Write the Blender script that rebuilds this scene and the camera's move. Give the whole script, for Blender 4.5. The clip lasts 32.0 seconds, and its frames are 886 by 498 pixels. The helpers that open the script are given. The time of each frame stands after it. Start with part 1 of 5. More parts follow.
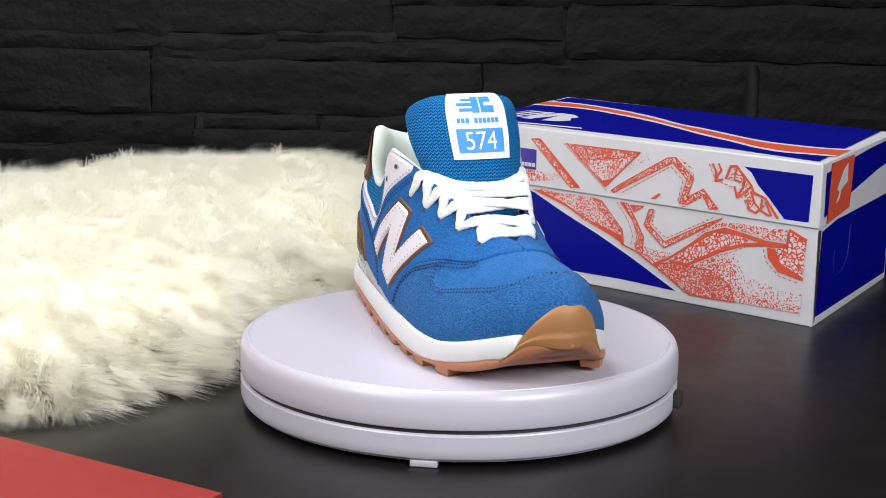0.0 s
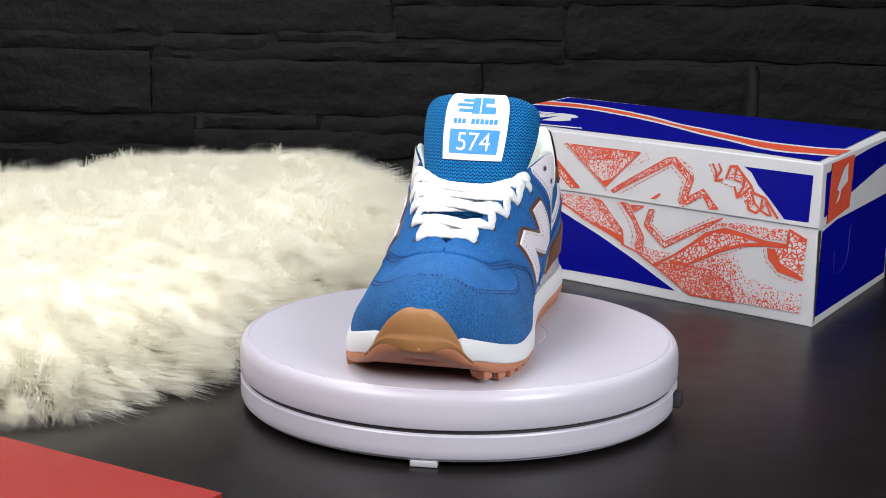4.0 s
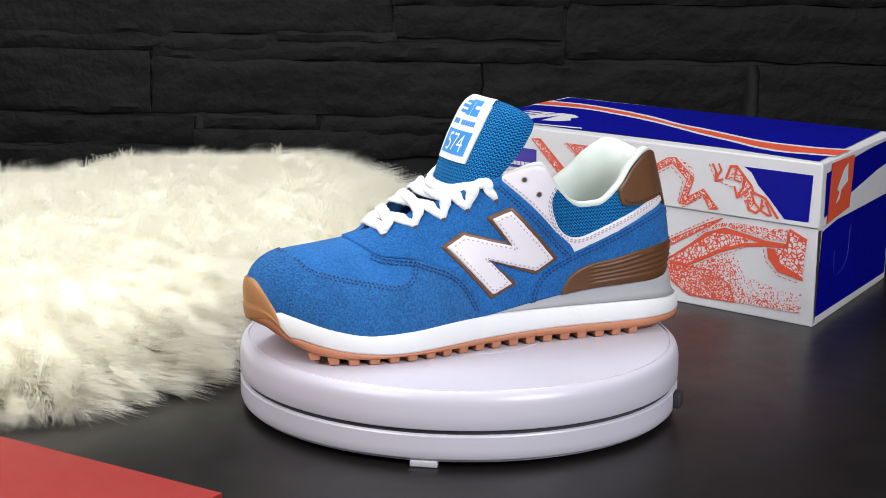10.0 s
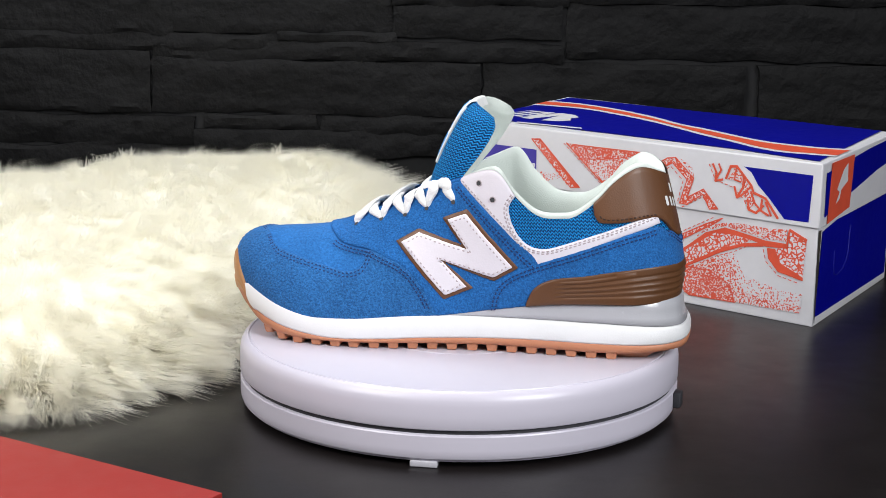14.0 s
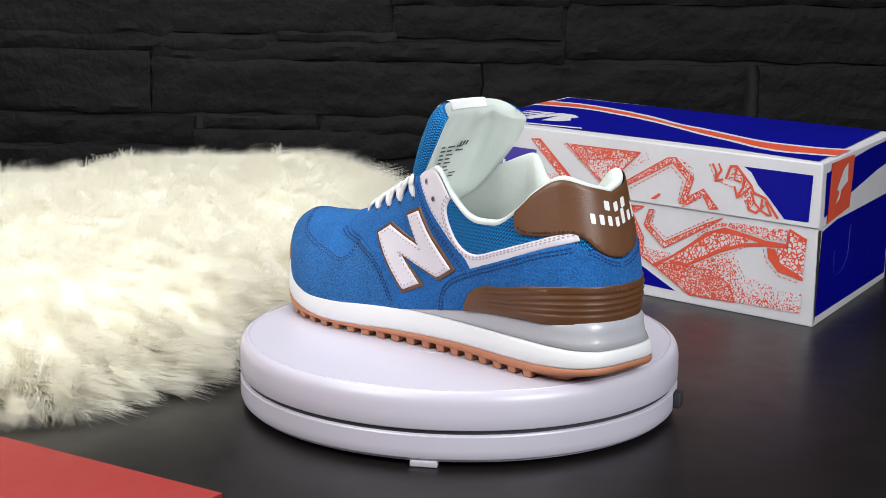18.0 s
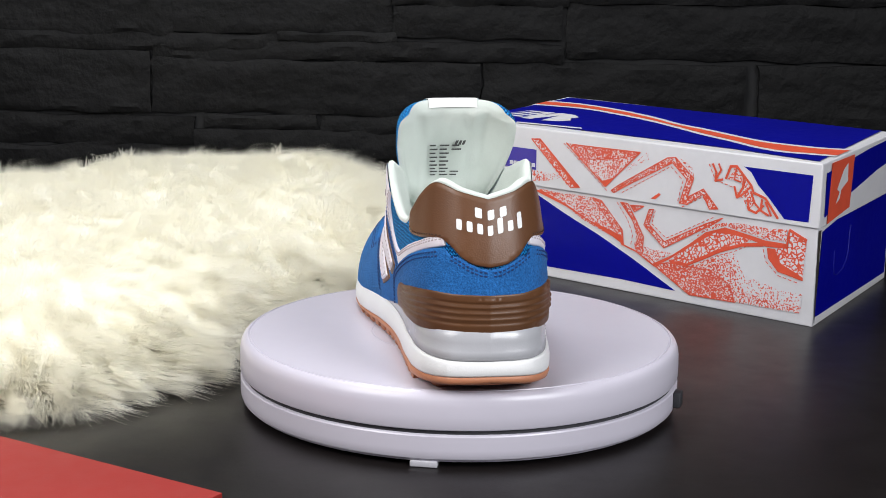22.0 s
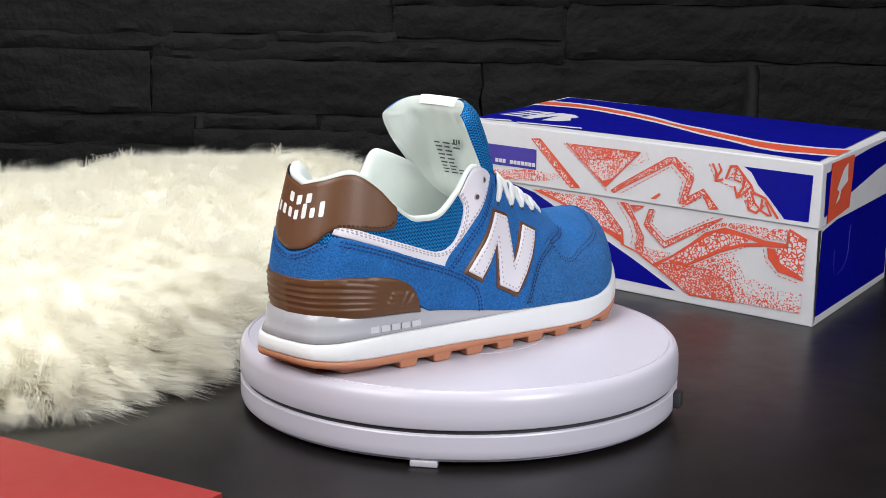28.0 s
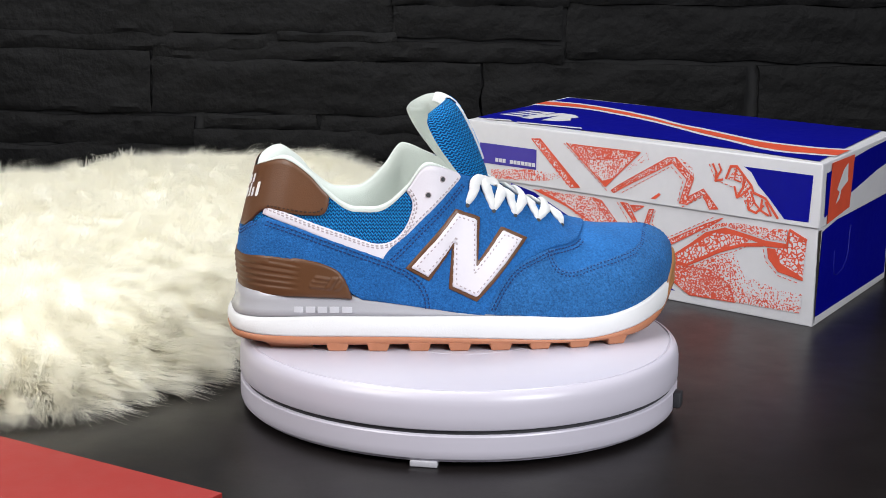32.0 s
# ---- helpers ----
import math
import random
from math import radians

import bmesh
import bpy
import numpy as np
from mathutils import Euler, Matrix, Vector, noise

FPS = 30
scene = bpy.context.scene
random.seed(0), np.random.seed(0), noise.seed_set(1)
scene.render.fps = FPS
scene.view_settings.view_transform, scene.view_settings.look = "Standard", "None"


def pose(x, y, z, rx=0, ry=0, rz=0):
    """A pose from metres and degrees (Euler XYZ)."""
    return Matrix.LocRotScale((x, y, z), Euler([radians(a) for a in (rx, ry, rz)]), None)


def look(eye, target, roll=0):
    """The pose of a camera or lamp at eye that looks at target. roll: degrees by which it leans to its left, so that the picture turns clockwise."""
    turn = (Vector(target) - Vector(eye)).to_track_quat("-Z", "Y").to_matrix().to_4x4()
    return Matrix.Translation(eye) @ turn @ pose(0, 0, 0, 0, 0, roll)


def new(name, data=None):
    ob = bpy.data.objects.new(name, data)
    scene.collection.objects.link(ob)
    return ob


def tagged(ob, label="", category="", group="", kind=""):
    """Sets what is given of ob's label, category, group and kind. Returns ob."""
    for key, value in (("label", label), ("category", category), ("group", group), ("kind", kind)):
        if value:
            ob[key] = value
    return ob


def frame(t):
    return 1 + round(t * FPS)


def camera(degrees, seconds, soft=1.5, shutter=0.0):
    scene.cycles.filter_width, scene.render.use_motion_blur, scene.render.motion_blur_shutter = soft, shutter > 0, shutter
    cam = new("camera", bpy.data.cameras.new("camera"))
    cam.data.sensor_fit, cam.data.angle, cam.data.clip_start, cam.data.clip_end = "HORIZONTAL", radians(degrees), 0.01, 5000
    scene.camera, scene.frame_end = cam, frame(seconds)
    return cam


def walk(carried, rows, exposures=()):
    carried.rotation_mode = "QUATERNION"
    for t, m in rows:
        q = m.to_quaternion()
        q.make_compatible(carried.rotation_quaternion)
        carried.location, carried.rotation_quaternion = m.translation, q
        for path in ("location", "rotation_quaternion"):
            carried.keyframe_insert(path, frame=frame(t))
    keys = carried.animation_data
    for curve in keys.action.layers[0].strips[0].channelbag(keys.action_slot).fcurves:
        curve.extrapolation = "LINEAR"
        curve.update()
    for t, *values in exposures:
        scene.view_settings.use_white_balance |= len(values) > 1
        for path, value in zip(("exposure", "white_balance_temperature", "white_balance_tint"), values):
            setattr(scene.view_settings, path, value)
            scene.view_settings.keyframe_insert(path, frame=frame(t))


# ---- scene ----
# ---------- camera: held still ----------
EYE = Vector((0.00037, -1.06182, 0.32172))
AIM = EYE + Vector((-0.010752, 0.978577, -0.205600))
cam = camera(29.11, 32.0, soft=0.5)
walk(cam, [(0.0, look(EYE, AIM, 0.811)), (32.0, look(EYE, AIM, 0.811))], exposures=[(0.0, 0.0), (32.0, 0.0)])

# ---------- light: a photo table lit by soft boxes from the front and above ----------
world = bpy.data.worlds.new("room_dim")
scene.world = world
world.use_nodes = True
world.node_tree.nodes["Background"].inputs[0].default_value = (0.9, 0.95, 1.0, 1)
world.node_tree.nodes["Background"].inputs[1].default_value = 0.12


def soft_box(name, eye, target, w, h, watts, colour=(1, 1, 1)):
    d = bpy.data.lights.new(name, "AREA")
    d.shape, d.size, d.size_y, d.energy, d.color = "RECTANGLE", w, h, watts, colour
    ob = new(name, d)
    ob.matrix_world = look(eye, target)
    return ob


soft_box("soft_box_light", (-0.85, -0.75, 0.95), (-0.20, 0.20, 0.05), 0.7, 0.7, 16.4, (1.0, 0.99, 0.98))
soft_box("soft_box_light", (0.80, -1.00, 0.78), (0.0, 0.1, 0.08), 0.55, 0.55, 18.8, (0.95, 0.97, 1.0))
# unseen overhead lamp, added to brighten the sheepskin
soft_box("soft_box_light", (-0.26, 0.33, 1.15), (-0.20, 0.3, 0.0), 0.8, 0.5, 10.6, (0.96, 0.985, 1.0))


# ---------- materials ----------
def mat(name, base, rough=0.6, metal=0.0, var=0.12, scale=40.0, bump=0.0, bump_scale=200.0, spec=0.5, sheen=0.0,
        coat=0.0, fine=0.0, sss=0.0):
    """A procedural surface: two scales of colour variation, varied gloss and a fine relief."""
    m = bpy.data.materials.new(name)
    m.use_nodes = True
    nt = m.node_tree
    N, L = nt.nodes, nt.links
    b = N["Principled BSDF"]
    b.inputs["Roughness"].default_value = rough
    b.inputs["Metallic"].default_value = metal
    b.inputs["Specular IOR Level"].default_value = spec
    b.inputs["Sheen Weight"].default_value = sheen
    b.inputs["Coat Weight"].default_value = coat
    if sss:
        b.inputs["Subsurface Weight"].default_value = sss
        b.inputs["Subsurface Radius"].default_value = (0.004, 0.003, 0.002)
    tc = N.new("ShaderNodeTexCoord")
    n1, n2 = N.new("ShaderNodeTexNoise"), N.new("ShaderNodeTexNoise")
    n1.inputs["Scale"].default_value, n2.inputs["Scale"].default_value = scale, scale * 9
    n1.inputs["Detail"].default_value = n2.inputs["Detail"].default_value = 5
    L.new(tc.outputs["Object"], n1.inputs["Vector"])
    L.new(tc.outputs["Object"], n2.inputs["Vector"])
    mx = N.new("ShaderNodeMath")
    mx.operation = "MULTIPLY_ADD"
    L.new(n2.outputs["Fac"], mx.inputs[0])
    mx.inputs[1].default_value = 0.35 + fine
    L.new(n1.outputs["Fac"], mx.inputs[2])
    ramp = N.new("ShaderNodeMapRange")
    ramp.inputs[1].default_value, ramp.inputs[2].default_value = 0.35, 1.0 + fine
    ramp.inputs[3].default_value, ramp.inputs[4].default_value = 1 - var, 1 + var
    L.new(mx.outputs[0], ramp.inputs[0])
    mul = N.new("ShaderNodeVectorMath")
    mul.operation = "SCALE"
    mul.inputs[0].default_value = base[:3]
    L.new(ramp.outputs[0], mul.inputs["Scale"])
    L.new(mul.outputs[0], b.inputs["Base Color"])
    rr = N.new("ShaderNodeMapRange")
    rr.inputs[3].default_value, rr.inputs[4].default_value = max(0.02, rough - 0.08), min(1, rough + 0.08)
    L.new(n2.outputs["Fac"], rr.inputs[0])
    L.new(rr.outputs[0], b.inputs["Roughness"])
    if bump:
        n3 = N.new("ShaderNodeTexNoise")
        n3.inputs["Scale"].default_value, n3.inputs["Detail"].default_value = bump_scale, 4
        L.new(tc.outputs["Object"], n3.inputs["Vector"])
        bp = N.new("ShaderNodeBump")
        bp.inputs["Strength"].default_value, bp.inputs["Distance"].default_value = 1.0, bump
        L.new(n3.outputs["Fac"], bp.inputs["Height"])
        L.new(bp.outputs[0], b.inputs["Normal"])
    return m


M_TABLE = mat("black_laminate", (0.0085, 0.0066, 0.0066), 0.36, var=0.25, scale=6, bump=0.00008, bump_scale=900, spec=0.34)
M_FLOOR = mat("grey_floor", (0.18, 0.18, 0.18), 0.6, scale=3)
M_PLASTER = mat("room_plaster", (0.35, 0.35, 0.36), 0.9, scale=3)
M_STONE = mat("black_painted_stone", (0.0037, 0.0036, 0.0040), 0.75, var=0.55, scale=26, bump=0.0030, bump_scale=95, spec=0.20, fine=0.5)
M_JOINT = mat("black_joint", (0.008, 0.008, 0.009), 0.9, scale=20)
M_DISC = mat("white_plastic", (0.555, 0.525, 0.605), 0.33, var=0.02, scale=12)
M_SLOT = mat("gap_shade_plug_black", (0.03, 0.03, 0.035), 0.6, scale=30)
M_CLEAR = mat("clear_feet", (0.45, 0.44, 0.48), 0.25, scale=30)
M_RED = mat("red_card", (0.30, 0.016, 0.012), 0.6, var=0.08, scale=8, bump=0.00005, bump_scale=500)
M_BOXBLUE = mat("blue_print", (0.001, 0.002, 0.235), 0.34, var=0.12, scale=18, bump=0.00005, bump_scale=120, spec=0.22)
M_BOXWHITE = mat("white_card", (0.63, 0.62, 0.65), 0.42, var=0.07, scale=20, bump=0.00006, bump_scale=120)
M_ORANGE = mat("orange_print", (0.66, 0.085, 0.040), 0.45, var=0.12, scale=60)
M_KRAFTSHADE = mat("card_edge_shade", (0.035, 0.028, 0.022), 0.8, var=0.3, scale=90)


# ---------- mesh helpers ----------
def finish(name, bm, material, parent=None, label="", smooth=True, sharp=0):
    me = bpy.data.meshes.new(name)
    bm.to_mesh(me)
    bm.free()
    for f in me.polygons:
        f.use_smooth = smooth
    if sharp:
        me.set_sharp_from_angle(angle=radians(sharp))
    for m in material if isinstance(material, (list, tuple)) else [material]:
        me.materials.append(m)
    ob = new(name, me)
    if parent:
        ob.parent = parent
    if label:
        tagged(ob, label)
    return ob


def part(name, bm, material, parent, label="", smooth=True, sharp=0):
    return finish(name, bm, material, parent, label, smooth, sharp)


def block(x0, x1, y0, y1, z0, z1, bevel=0.0, seg=2):
    bm = bmesh.new()
    bmesh.ops.create_cube(bm, size=1)
    for v in bm.verts:
        v.co = Vector((x0 + (v.co.x + 0.5) * (x1 - x0), y0 + (v.co.y + 0.5) * (y1 - y0), z0 + (v.co.z + 0.5) * (z1 - z0)))
    if bevel:
        bmesh.ops.bevel(bm, geom=bm.edges[:], offset=bevel, segments=seg, affect="EDGES", profile=0.5)
    return bm


def lathe(profile, n=128, a0=0.0, a1=2 * math.pi):
    """Turn (radius, height) pairs about the z axis."""
    bm = bmesh.new()
    full = abs(a1 - a0 - 2 * math.pi) < 1e-6
    rings = []
    for i in range(n if full else n + 1):
        a = a0 + (a1 - a0) * i / n
        rings.append([bm.verts.new((r * math.cos(a), r * math.sin(a), z)) for r, z in profile])
    m = len(rings)
    for i in range(m if full else m - 1):
        A, B = rings[i], rings[(i + 1) % m]
        for j in range(len(profile) - 1):
            bm.faces.new((A[j], B[j], B[j + 1], A[j + 1]))
    bmesh.ops.remove_doubles(bm, verts=bm.verts[:], dist=1e-6)
    bmesh.ops.recalc_face_normals(bm, faces=bm.faces[:])
    return bm


def smooth_line(pts, n=14):
    """A Catmull-Rom line through points."""
    P = [np.array(p, float) for p in pts]
    if len(P) == 2:
        return [P[0] + (P[1] - P[0]) * i / n for i in range(n + 1)]
    P = [2 * P[0] - P[1]] + P + [2 * P[-1] - P[-2]]
    out = []
    for i in range(1, len(P) - 2):
        for j in range(n):
            t = j / n
            out.append(0.5 * (2 * P[i] + (P[i + 1] - P[i - 1]) * t + (2 * P[i - 1] - 5 * P[i] + 4 * P[i + 1] - P[i + 2]) * t * t
                              + (3 * P[i] - P[i - 1] - 3 * P[i + 1] + P[i + 2]) * t**3))
    out.append(P[-2])
    return out


def empty(name, m=None):
    ob = new(name)
    ob.empty_display_size = 0.02
    if m is not None:
        ob.matrix_basis = m
    return ob


# ---------- the room ----------
WALL_Y = 0.79


def structure(name, bm, material, label, smooth=False):
    return tagged(finish(name, bm, material, smooth=smooth), label, name.split("_")[0], kind="structure")


structure("floor", block(-2.2, 2.2, -2.6, WALL_Y + 0.1, -0.80, -0.75), M_FLOOR, "plain grey floor of the studio room")
structure("ceiling", block(-2.2, 2.2, -2.6, WALL_Y + 0.1, 1.75, 1.80), M_PLASTER, "plain grey ceiling of the studio room")
structure("wall_west", block(-2.25, -2.2, -2.6, WALL_Y + 0.1, -0.75, 1.75), M_PLASTER, "plain grey plaster side wall")
structure("wall_east", block(2.2, 2.25, -2.6, WALL_Y + 0.1, -0.75, 1.75), M_PLASTER, "plain grey plaster side wall")
structure("wall_south", block(-2.2, 2.2, -2.65, -2.6, -0.75, 1.75), M_PLASTER, "plain grey plaster wall behind the camera")
wall_north = structure("wall_north", block(-2.2, 2.2, WALL_Y + 0.0045, WALL_Y + 0.1, -0.75, 1.75), M_JOINT,
                       "wall clad in black-painted ledge stone, behind the table")

# the table
desk = tagged(empty("table", pose(0, 0, -0.75)), "black laminate photo table against the stone wall", "table")
part("tabletop", block(-0.95, 0.95, -0.55, WALL_Y - 0.012, 0.715, 0.75, 0.002), M_TABLE, desk)
for lx in (-0.9, 0.9):
    for ly in (-0.50, 0.70):
        part("leg", block(lx - 0.025, lx + 0.025, ly - 0.025, ly + 0.025, 0, 0.715, 0.002), M_TABLE, desk)

# the red card
bm = block(-0.5, 0, -0.3, 0, 0, 0.003, 0.0004)
red = tagged(finish("red_card", bm, M_RED), "flat red card lying on the black table", "card")
red.matrix_basis = pose(-0.126, -0.192, 0.0, 0, 0, math.degrees(math.atan2(-0.090, 0.144)))
# ---------- the turntable ----------
R_T = 0.1399
H_T = 0.0450
turntable = tagged(empty("turntable"), "round white plastic motorised turntable on the black table", "turntable")
part("base", lathe([(0, 0.003), (0.1317, 0.003), (0.1367, 0.0036), (0.1372, 0.0044), (0.1388, 0.0056), (0.1397, 0.0080), (0.1399, 0.011), (0.1399, 0.0190), (0.1394, 0.0198), (0.1382, 0.0201), (0, 0.0201)], 160),
     M_DISC, turntable, sharp=28)
# this ring's dark colour stands for the shade inside the gap
part("gap_ring", lathe([(0, 0.0197), (0.1374, 0.0197), (0.1374, 0.0234), (0, 0.0234)], 160), M_SLOT, turntable, "ring in the gap between base and plate, its shade put into the colour", sharp=28)
plate = part("plate", lathe([(0, 0.0226), (0.1386, 0.0226), (0.1396, 0.0231), (0.1400, 0.0240), (0.1401, 0.0310), (0.1399, 0.0368), (0.1394, 0.0398), (0.1384, 0.0422), (0.1370, 0.0438), (0.1356, 0.0446), (0.1348, 0.0448),
                             (0.1344, 0.0441), (0.1337, 0.0441), (0.1333, 0.0449), (0.1290, 0.0450), (0.0564, 0.0450), (0.0560, 0.0447), (0.0556, 0.0447), (0.0552, 0.0450), (0, 0.0450)], 192),
             M_DISC, turntable, sharp=24)
for a in (-98, 22, 142):
    ca, sa = 0.1335 * math.cos(radians(a)), 0.1335 * math.sin(radians(a))
    ft = part("foot", block(-0.008, 0.008, -0.005, 0.005, 0, 0.0040, 0.0008), M_CLEAR, turntable, "clear plastic foot")
    ft.matrix_basis = pose(ca, sa, 0, 0, 0, a + 90)
sock = part("power_socket", block(-0.005, 0.005, -0.003, 0.002, 0.009, 0.019, 0.001), M_SLOT, turntable, "black power plug socket")
sock.matrix_basis = pose(0.1416 * math.cos(radians(-16)), 0.1416 * math.sin(radians(-16)), 0.0, 0, 0, -16 + 90)

# ---------- the shoe box ----------
BYAW, BSKEW = -0.6946, 0.1920
E1 = Vector((-math.cos(BYAW), -math.sin(BYAW), 0))
E2 = Vector((-math.sin(BYAW + BSKEW), math.cos(BYAW + BSKEW), 0))
B0 = Vector((0.2690, 0.1990, 0))
BL, BW, BH, BLID = 0.3465, 0.2050, 0.1262, 0.0765
MBOX = Matrix(((E1.x, E2.x, 0, B0.x), (E1.y, E2.y, 0, B0.y), (0, 0, 1, 0), (0, 0, 0, 1)))


def sheared(bm):
    """Box space (length, depth, height) to the slightly racked box on the table."""
    bm.transform(MBOX)
    bmesh.ops.recalc_face_normals(bm, faces=bm.faces[:])
    return bm


box = tagged(empty("shoe_box"), "closed blue and white cardboard shoe box with orange shoe print", "box")
part("body", sheared(block(0.0018, BL - 0.0018, 0.0018, BW - 0.0018, 0, BH - 0.004, 0.0008)), M_BOXWHITE, box, sharp=20)
lid = part("lid", sheared(block(0, BL, 0, BW, BLID, BH, 0.0012)), M_BOXWHITE, box, "white and blue lid with an orange stripe", sharp=20)

def stipple(name, share, size=800.0, net=False):
    """Orange print on white card: short worm-like dots, or a net of scales; share is how much it covers."""
    m = bpy.data.materials.new(name)
    m.use_nodes = True
    N, L = m.node_tree.nodes, m.node_tree.links
    b = N["Principled BSDF"]
    b.inputs["Roughness"].default_value = 0.42
    tc = N.new("ShaderNodeTexCoord")
    nz = N.new("ShaderNodeTexNoise")
    nz.inputs["Scale"].default_value, nz.inputs["Detail"].default_value = size, 0.6
    L.new(tc.outputs["Object"], nz.inputs["Vector"])
    slow = N.new("ShaderNodeTexNoise")
    slow.inputs["Scale"].default_value = 60
    L.new(tc.outputs["Object"], slow.inputs["Vector"])
    ad = N.new("ShaderNodeMath")
    ad.operation = "MULTIPLY_ADD"
    L.new(slow.outputs["Fac"], ad.inputs[0])
    ad.inputs[1].default_value = 0.22
    L.new(nz.outputs["Fac"], ad.inputs[2])
    fac = ad.outputs[0]
    mid = 0.61 - (share - 0.5) * 0.40
    if net:
        vo = N.new("ShaderNodeTexVoronoi")
        vo.feature = "DISTANCE_TO_EDGE"
        vo.inputs["Scale"].default_value = 270
        L.new(tc.outputs["Object"], vo.inputs["Vector"])
        sub = N.new("ShaderNodeMath")
        sub.operation = "MULTIPLY_ADD"
        L.new(nz.outputs["Fac"], sub.inputs[0])
        sub.inputs[1].default_value = 0.45
        neg = N.new("ShaderNodeMath")
        neg.operation = "SUBTRACT"
        neg.inputs[0].default_value = 0.5
        L.new(vo.outputs["Distance"], neg.inputs[1])
        L.new(neg.outputs[0], sub.inputs[2])
        fac, mid = sub.outputs[0], 0.60
    rp = N.new("ShaderNodeValToRGB")
    e = rp.color_ramp.elements
    e[0].position, e[0].color = mid - 0.012, (0.63, 0.62, 0.65, 1)
    e[1].position, e[1].color = mid + 0.012, (0.66, 0.085, 0.040, 1)
    L.new(fac, rp.inputs[0])
    L.new(rp.outputs[0], b.inputs["Base Color"])
    return m


PRINT_MATS = {"B": M_BOXBLUE, "O": M_ORANGE, "W": M_BOXWHITE, "D": mat("violet_blue_label", (0.045, 0.03, 0.30), 0.4, var=0.1, scale=30),
              "S": stipple("orange_stipple", 0.66), "S2": stipple("orange_stipple_loose", 0.47), "S3": stipple("orange_dots", 0.24), "N": stipple("orange_net", 0.92, net=True)}
LIFT_OF = {"B": 0.00025, "W": 0.0004, "D": 0.0004, "S": 0.0003, "S2": 0.00022, "S3": 0.00020, "N": 0.00025, "O": 0.0004}
body = box.children[0]
LAYER = [0]


def printed(face, key, pts):
    """One flat printed shape on a face of the box; its outline in millimetres on that face."""
    LAYER[0] += 1
    k = LAYER[0]
    up = LIFT_OF[key] + 0.000006 * k
    if (face, key) == ("lids", "W") or face == "top" and key == "O":
        up = 0.0009
    bm = bmesh.new()
    vs = []
    for a, b in pts:
        a, b = a / 1000, b / 1000
        if face == "lidf":
            a, b = min(max(a, 0.002), BL - 0.002), min(max(b, BLID + 0.001), BH - 0.002)
            c = (a, -up, b)
        elif face == "basef":
            a, b = min(a, BL - 0.004), min(max(b, 0.001), BLID + 0.004)
            c = (a, 0.0018 - up, b)
        elif face == "lids":
            a, b = min(max(a, 0.002), BW - 0.003), min(max(b, BLID + 0.001), BH - 0.002)
            c = (-up, a, b)
        elif face == "bases":
            a, b = min(max(a, 0.004), BW - 0.006), min(max(b, 0.001), BLID + 0.004)
            c = (0.0018 - up, a, b)
        else:
            a, b = min(max(a, 0.0025), BL - 0.0025), min(max(b, 0.0025), BW - 0.0025)
            c = (a, b, BH + up)
        vs.append(bm.verts.new(c))
    f = bm.faces.new(vs)
    bm.normal_update()
    want = Vector({"l": (0, -1, 0), "b": (0, -1, 0), "t": (0, 0, 1)}[face[0]]) if face[-1] != "s" else Vector((-1, 0, 0))
    if f.normal.dot(want) < 0:
        bmesh.ops.reverse_faces(bm, faces=bm.faces[:])
    bmesh.ops.triangulate(bm, faces=bm.faces[:])
    bm.transform(MBOX)
    flip = MBOX.to_3x3().determinant() < 0
    if flip:
        bmesh.ops.reverse_faces(bm, faces=bm.faces[:])
    name = {"B": "blue_panel", "O": "orange_print", "W": "white_mark", "D": "name_label", "S": "stipple_print", "S2": "stipple_print", "S3": "stipple_print", "N": "net_print"}[key]
    shape = part(name, bm, PRINT_MATS[key], lid if face in ("lidf", "lids", "top") else body, smooth=False)
    if key == "S":      # a drawn line round the shaded field
        stroke(face, 0.9, [*pts, pts[0]], shape)


def stroke(face, wide, pts, parent=None, gaps=0.0):
    """A drawn orange line along points on the front of the lid or the body, in millimetres; with gaps it is dashed."""
    LAYER[0] += 1
    bm = bmesh.new()
    lid_face = face == "lidf"
    y0 = (0.0 if lid_face else 0.0018) - 0.0006 - 0.000006 * LAYER[0]
    lo, hi = (BLID + 0.001, BH - 0.002) if lid_face else (0.001, BLID + 0.004)
    runs, P = [], [Vector(p) for p in pts]
    for a, b in zip(P, P[1:]):
        n = max(1, round((b - a).length / gaps)) if gaps else 1
        for k in range(n):
            runs.append((a.lerp(b, k / n), a.lerp(b, (k + (0.6 if gaps else 1.0)) / n)))
    for k, (a, b) in enumerate(runs):
        d = (b - a).normalized() if (b - a).length > 1e-6 else Vector((1, 0))
        w = Vector((-d.y, d.x)) * wide / 2
        e = d * (0 if gaps else wide * 0.3)
        q = [(c.x / 1000, min(max(c.y / 1000, lo), hi)) for c in (a - w - e, b - w + e, b + w + e, a + w - e)]
        if len(set(q)) == 4:
            bm.faces.new([bm.verts.new((min(max(x, 0.004), BL - 0.004), y0 - 0.000003 * (k % 2), z)) for x, z in q])
    bm.transform(MBOX)
    bmesh.ops.recalc_face_normals(bm, faces=bm.faces[:])
    part("print_line", bm, M_ORANGE, parent or (lid if lid_face else body), smooth=False)


def dashes(face, pts):
    stroke(face, 0.7, pts, None, 4.6)


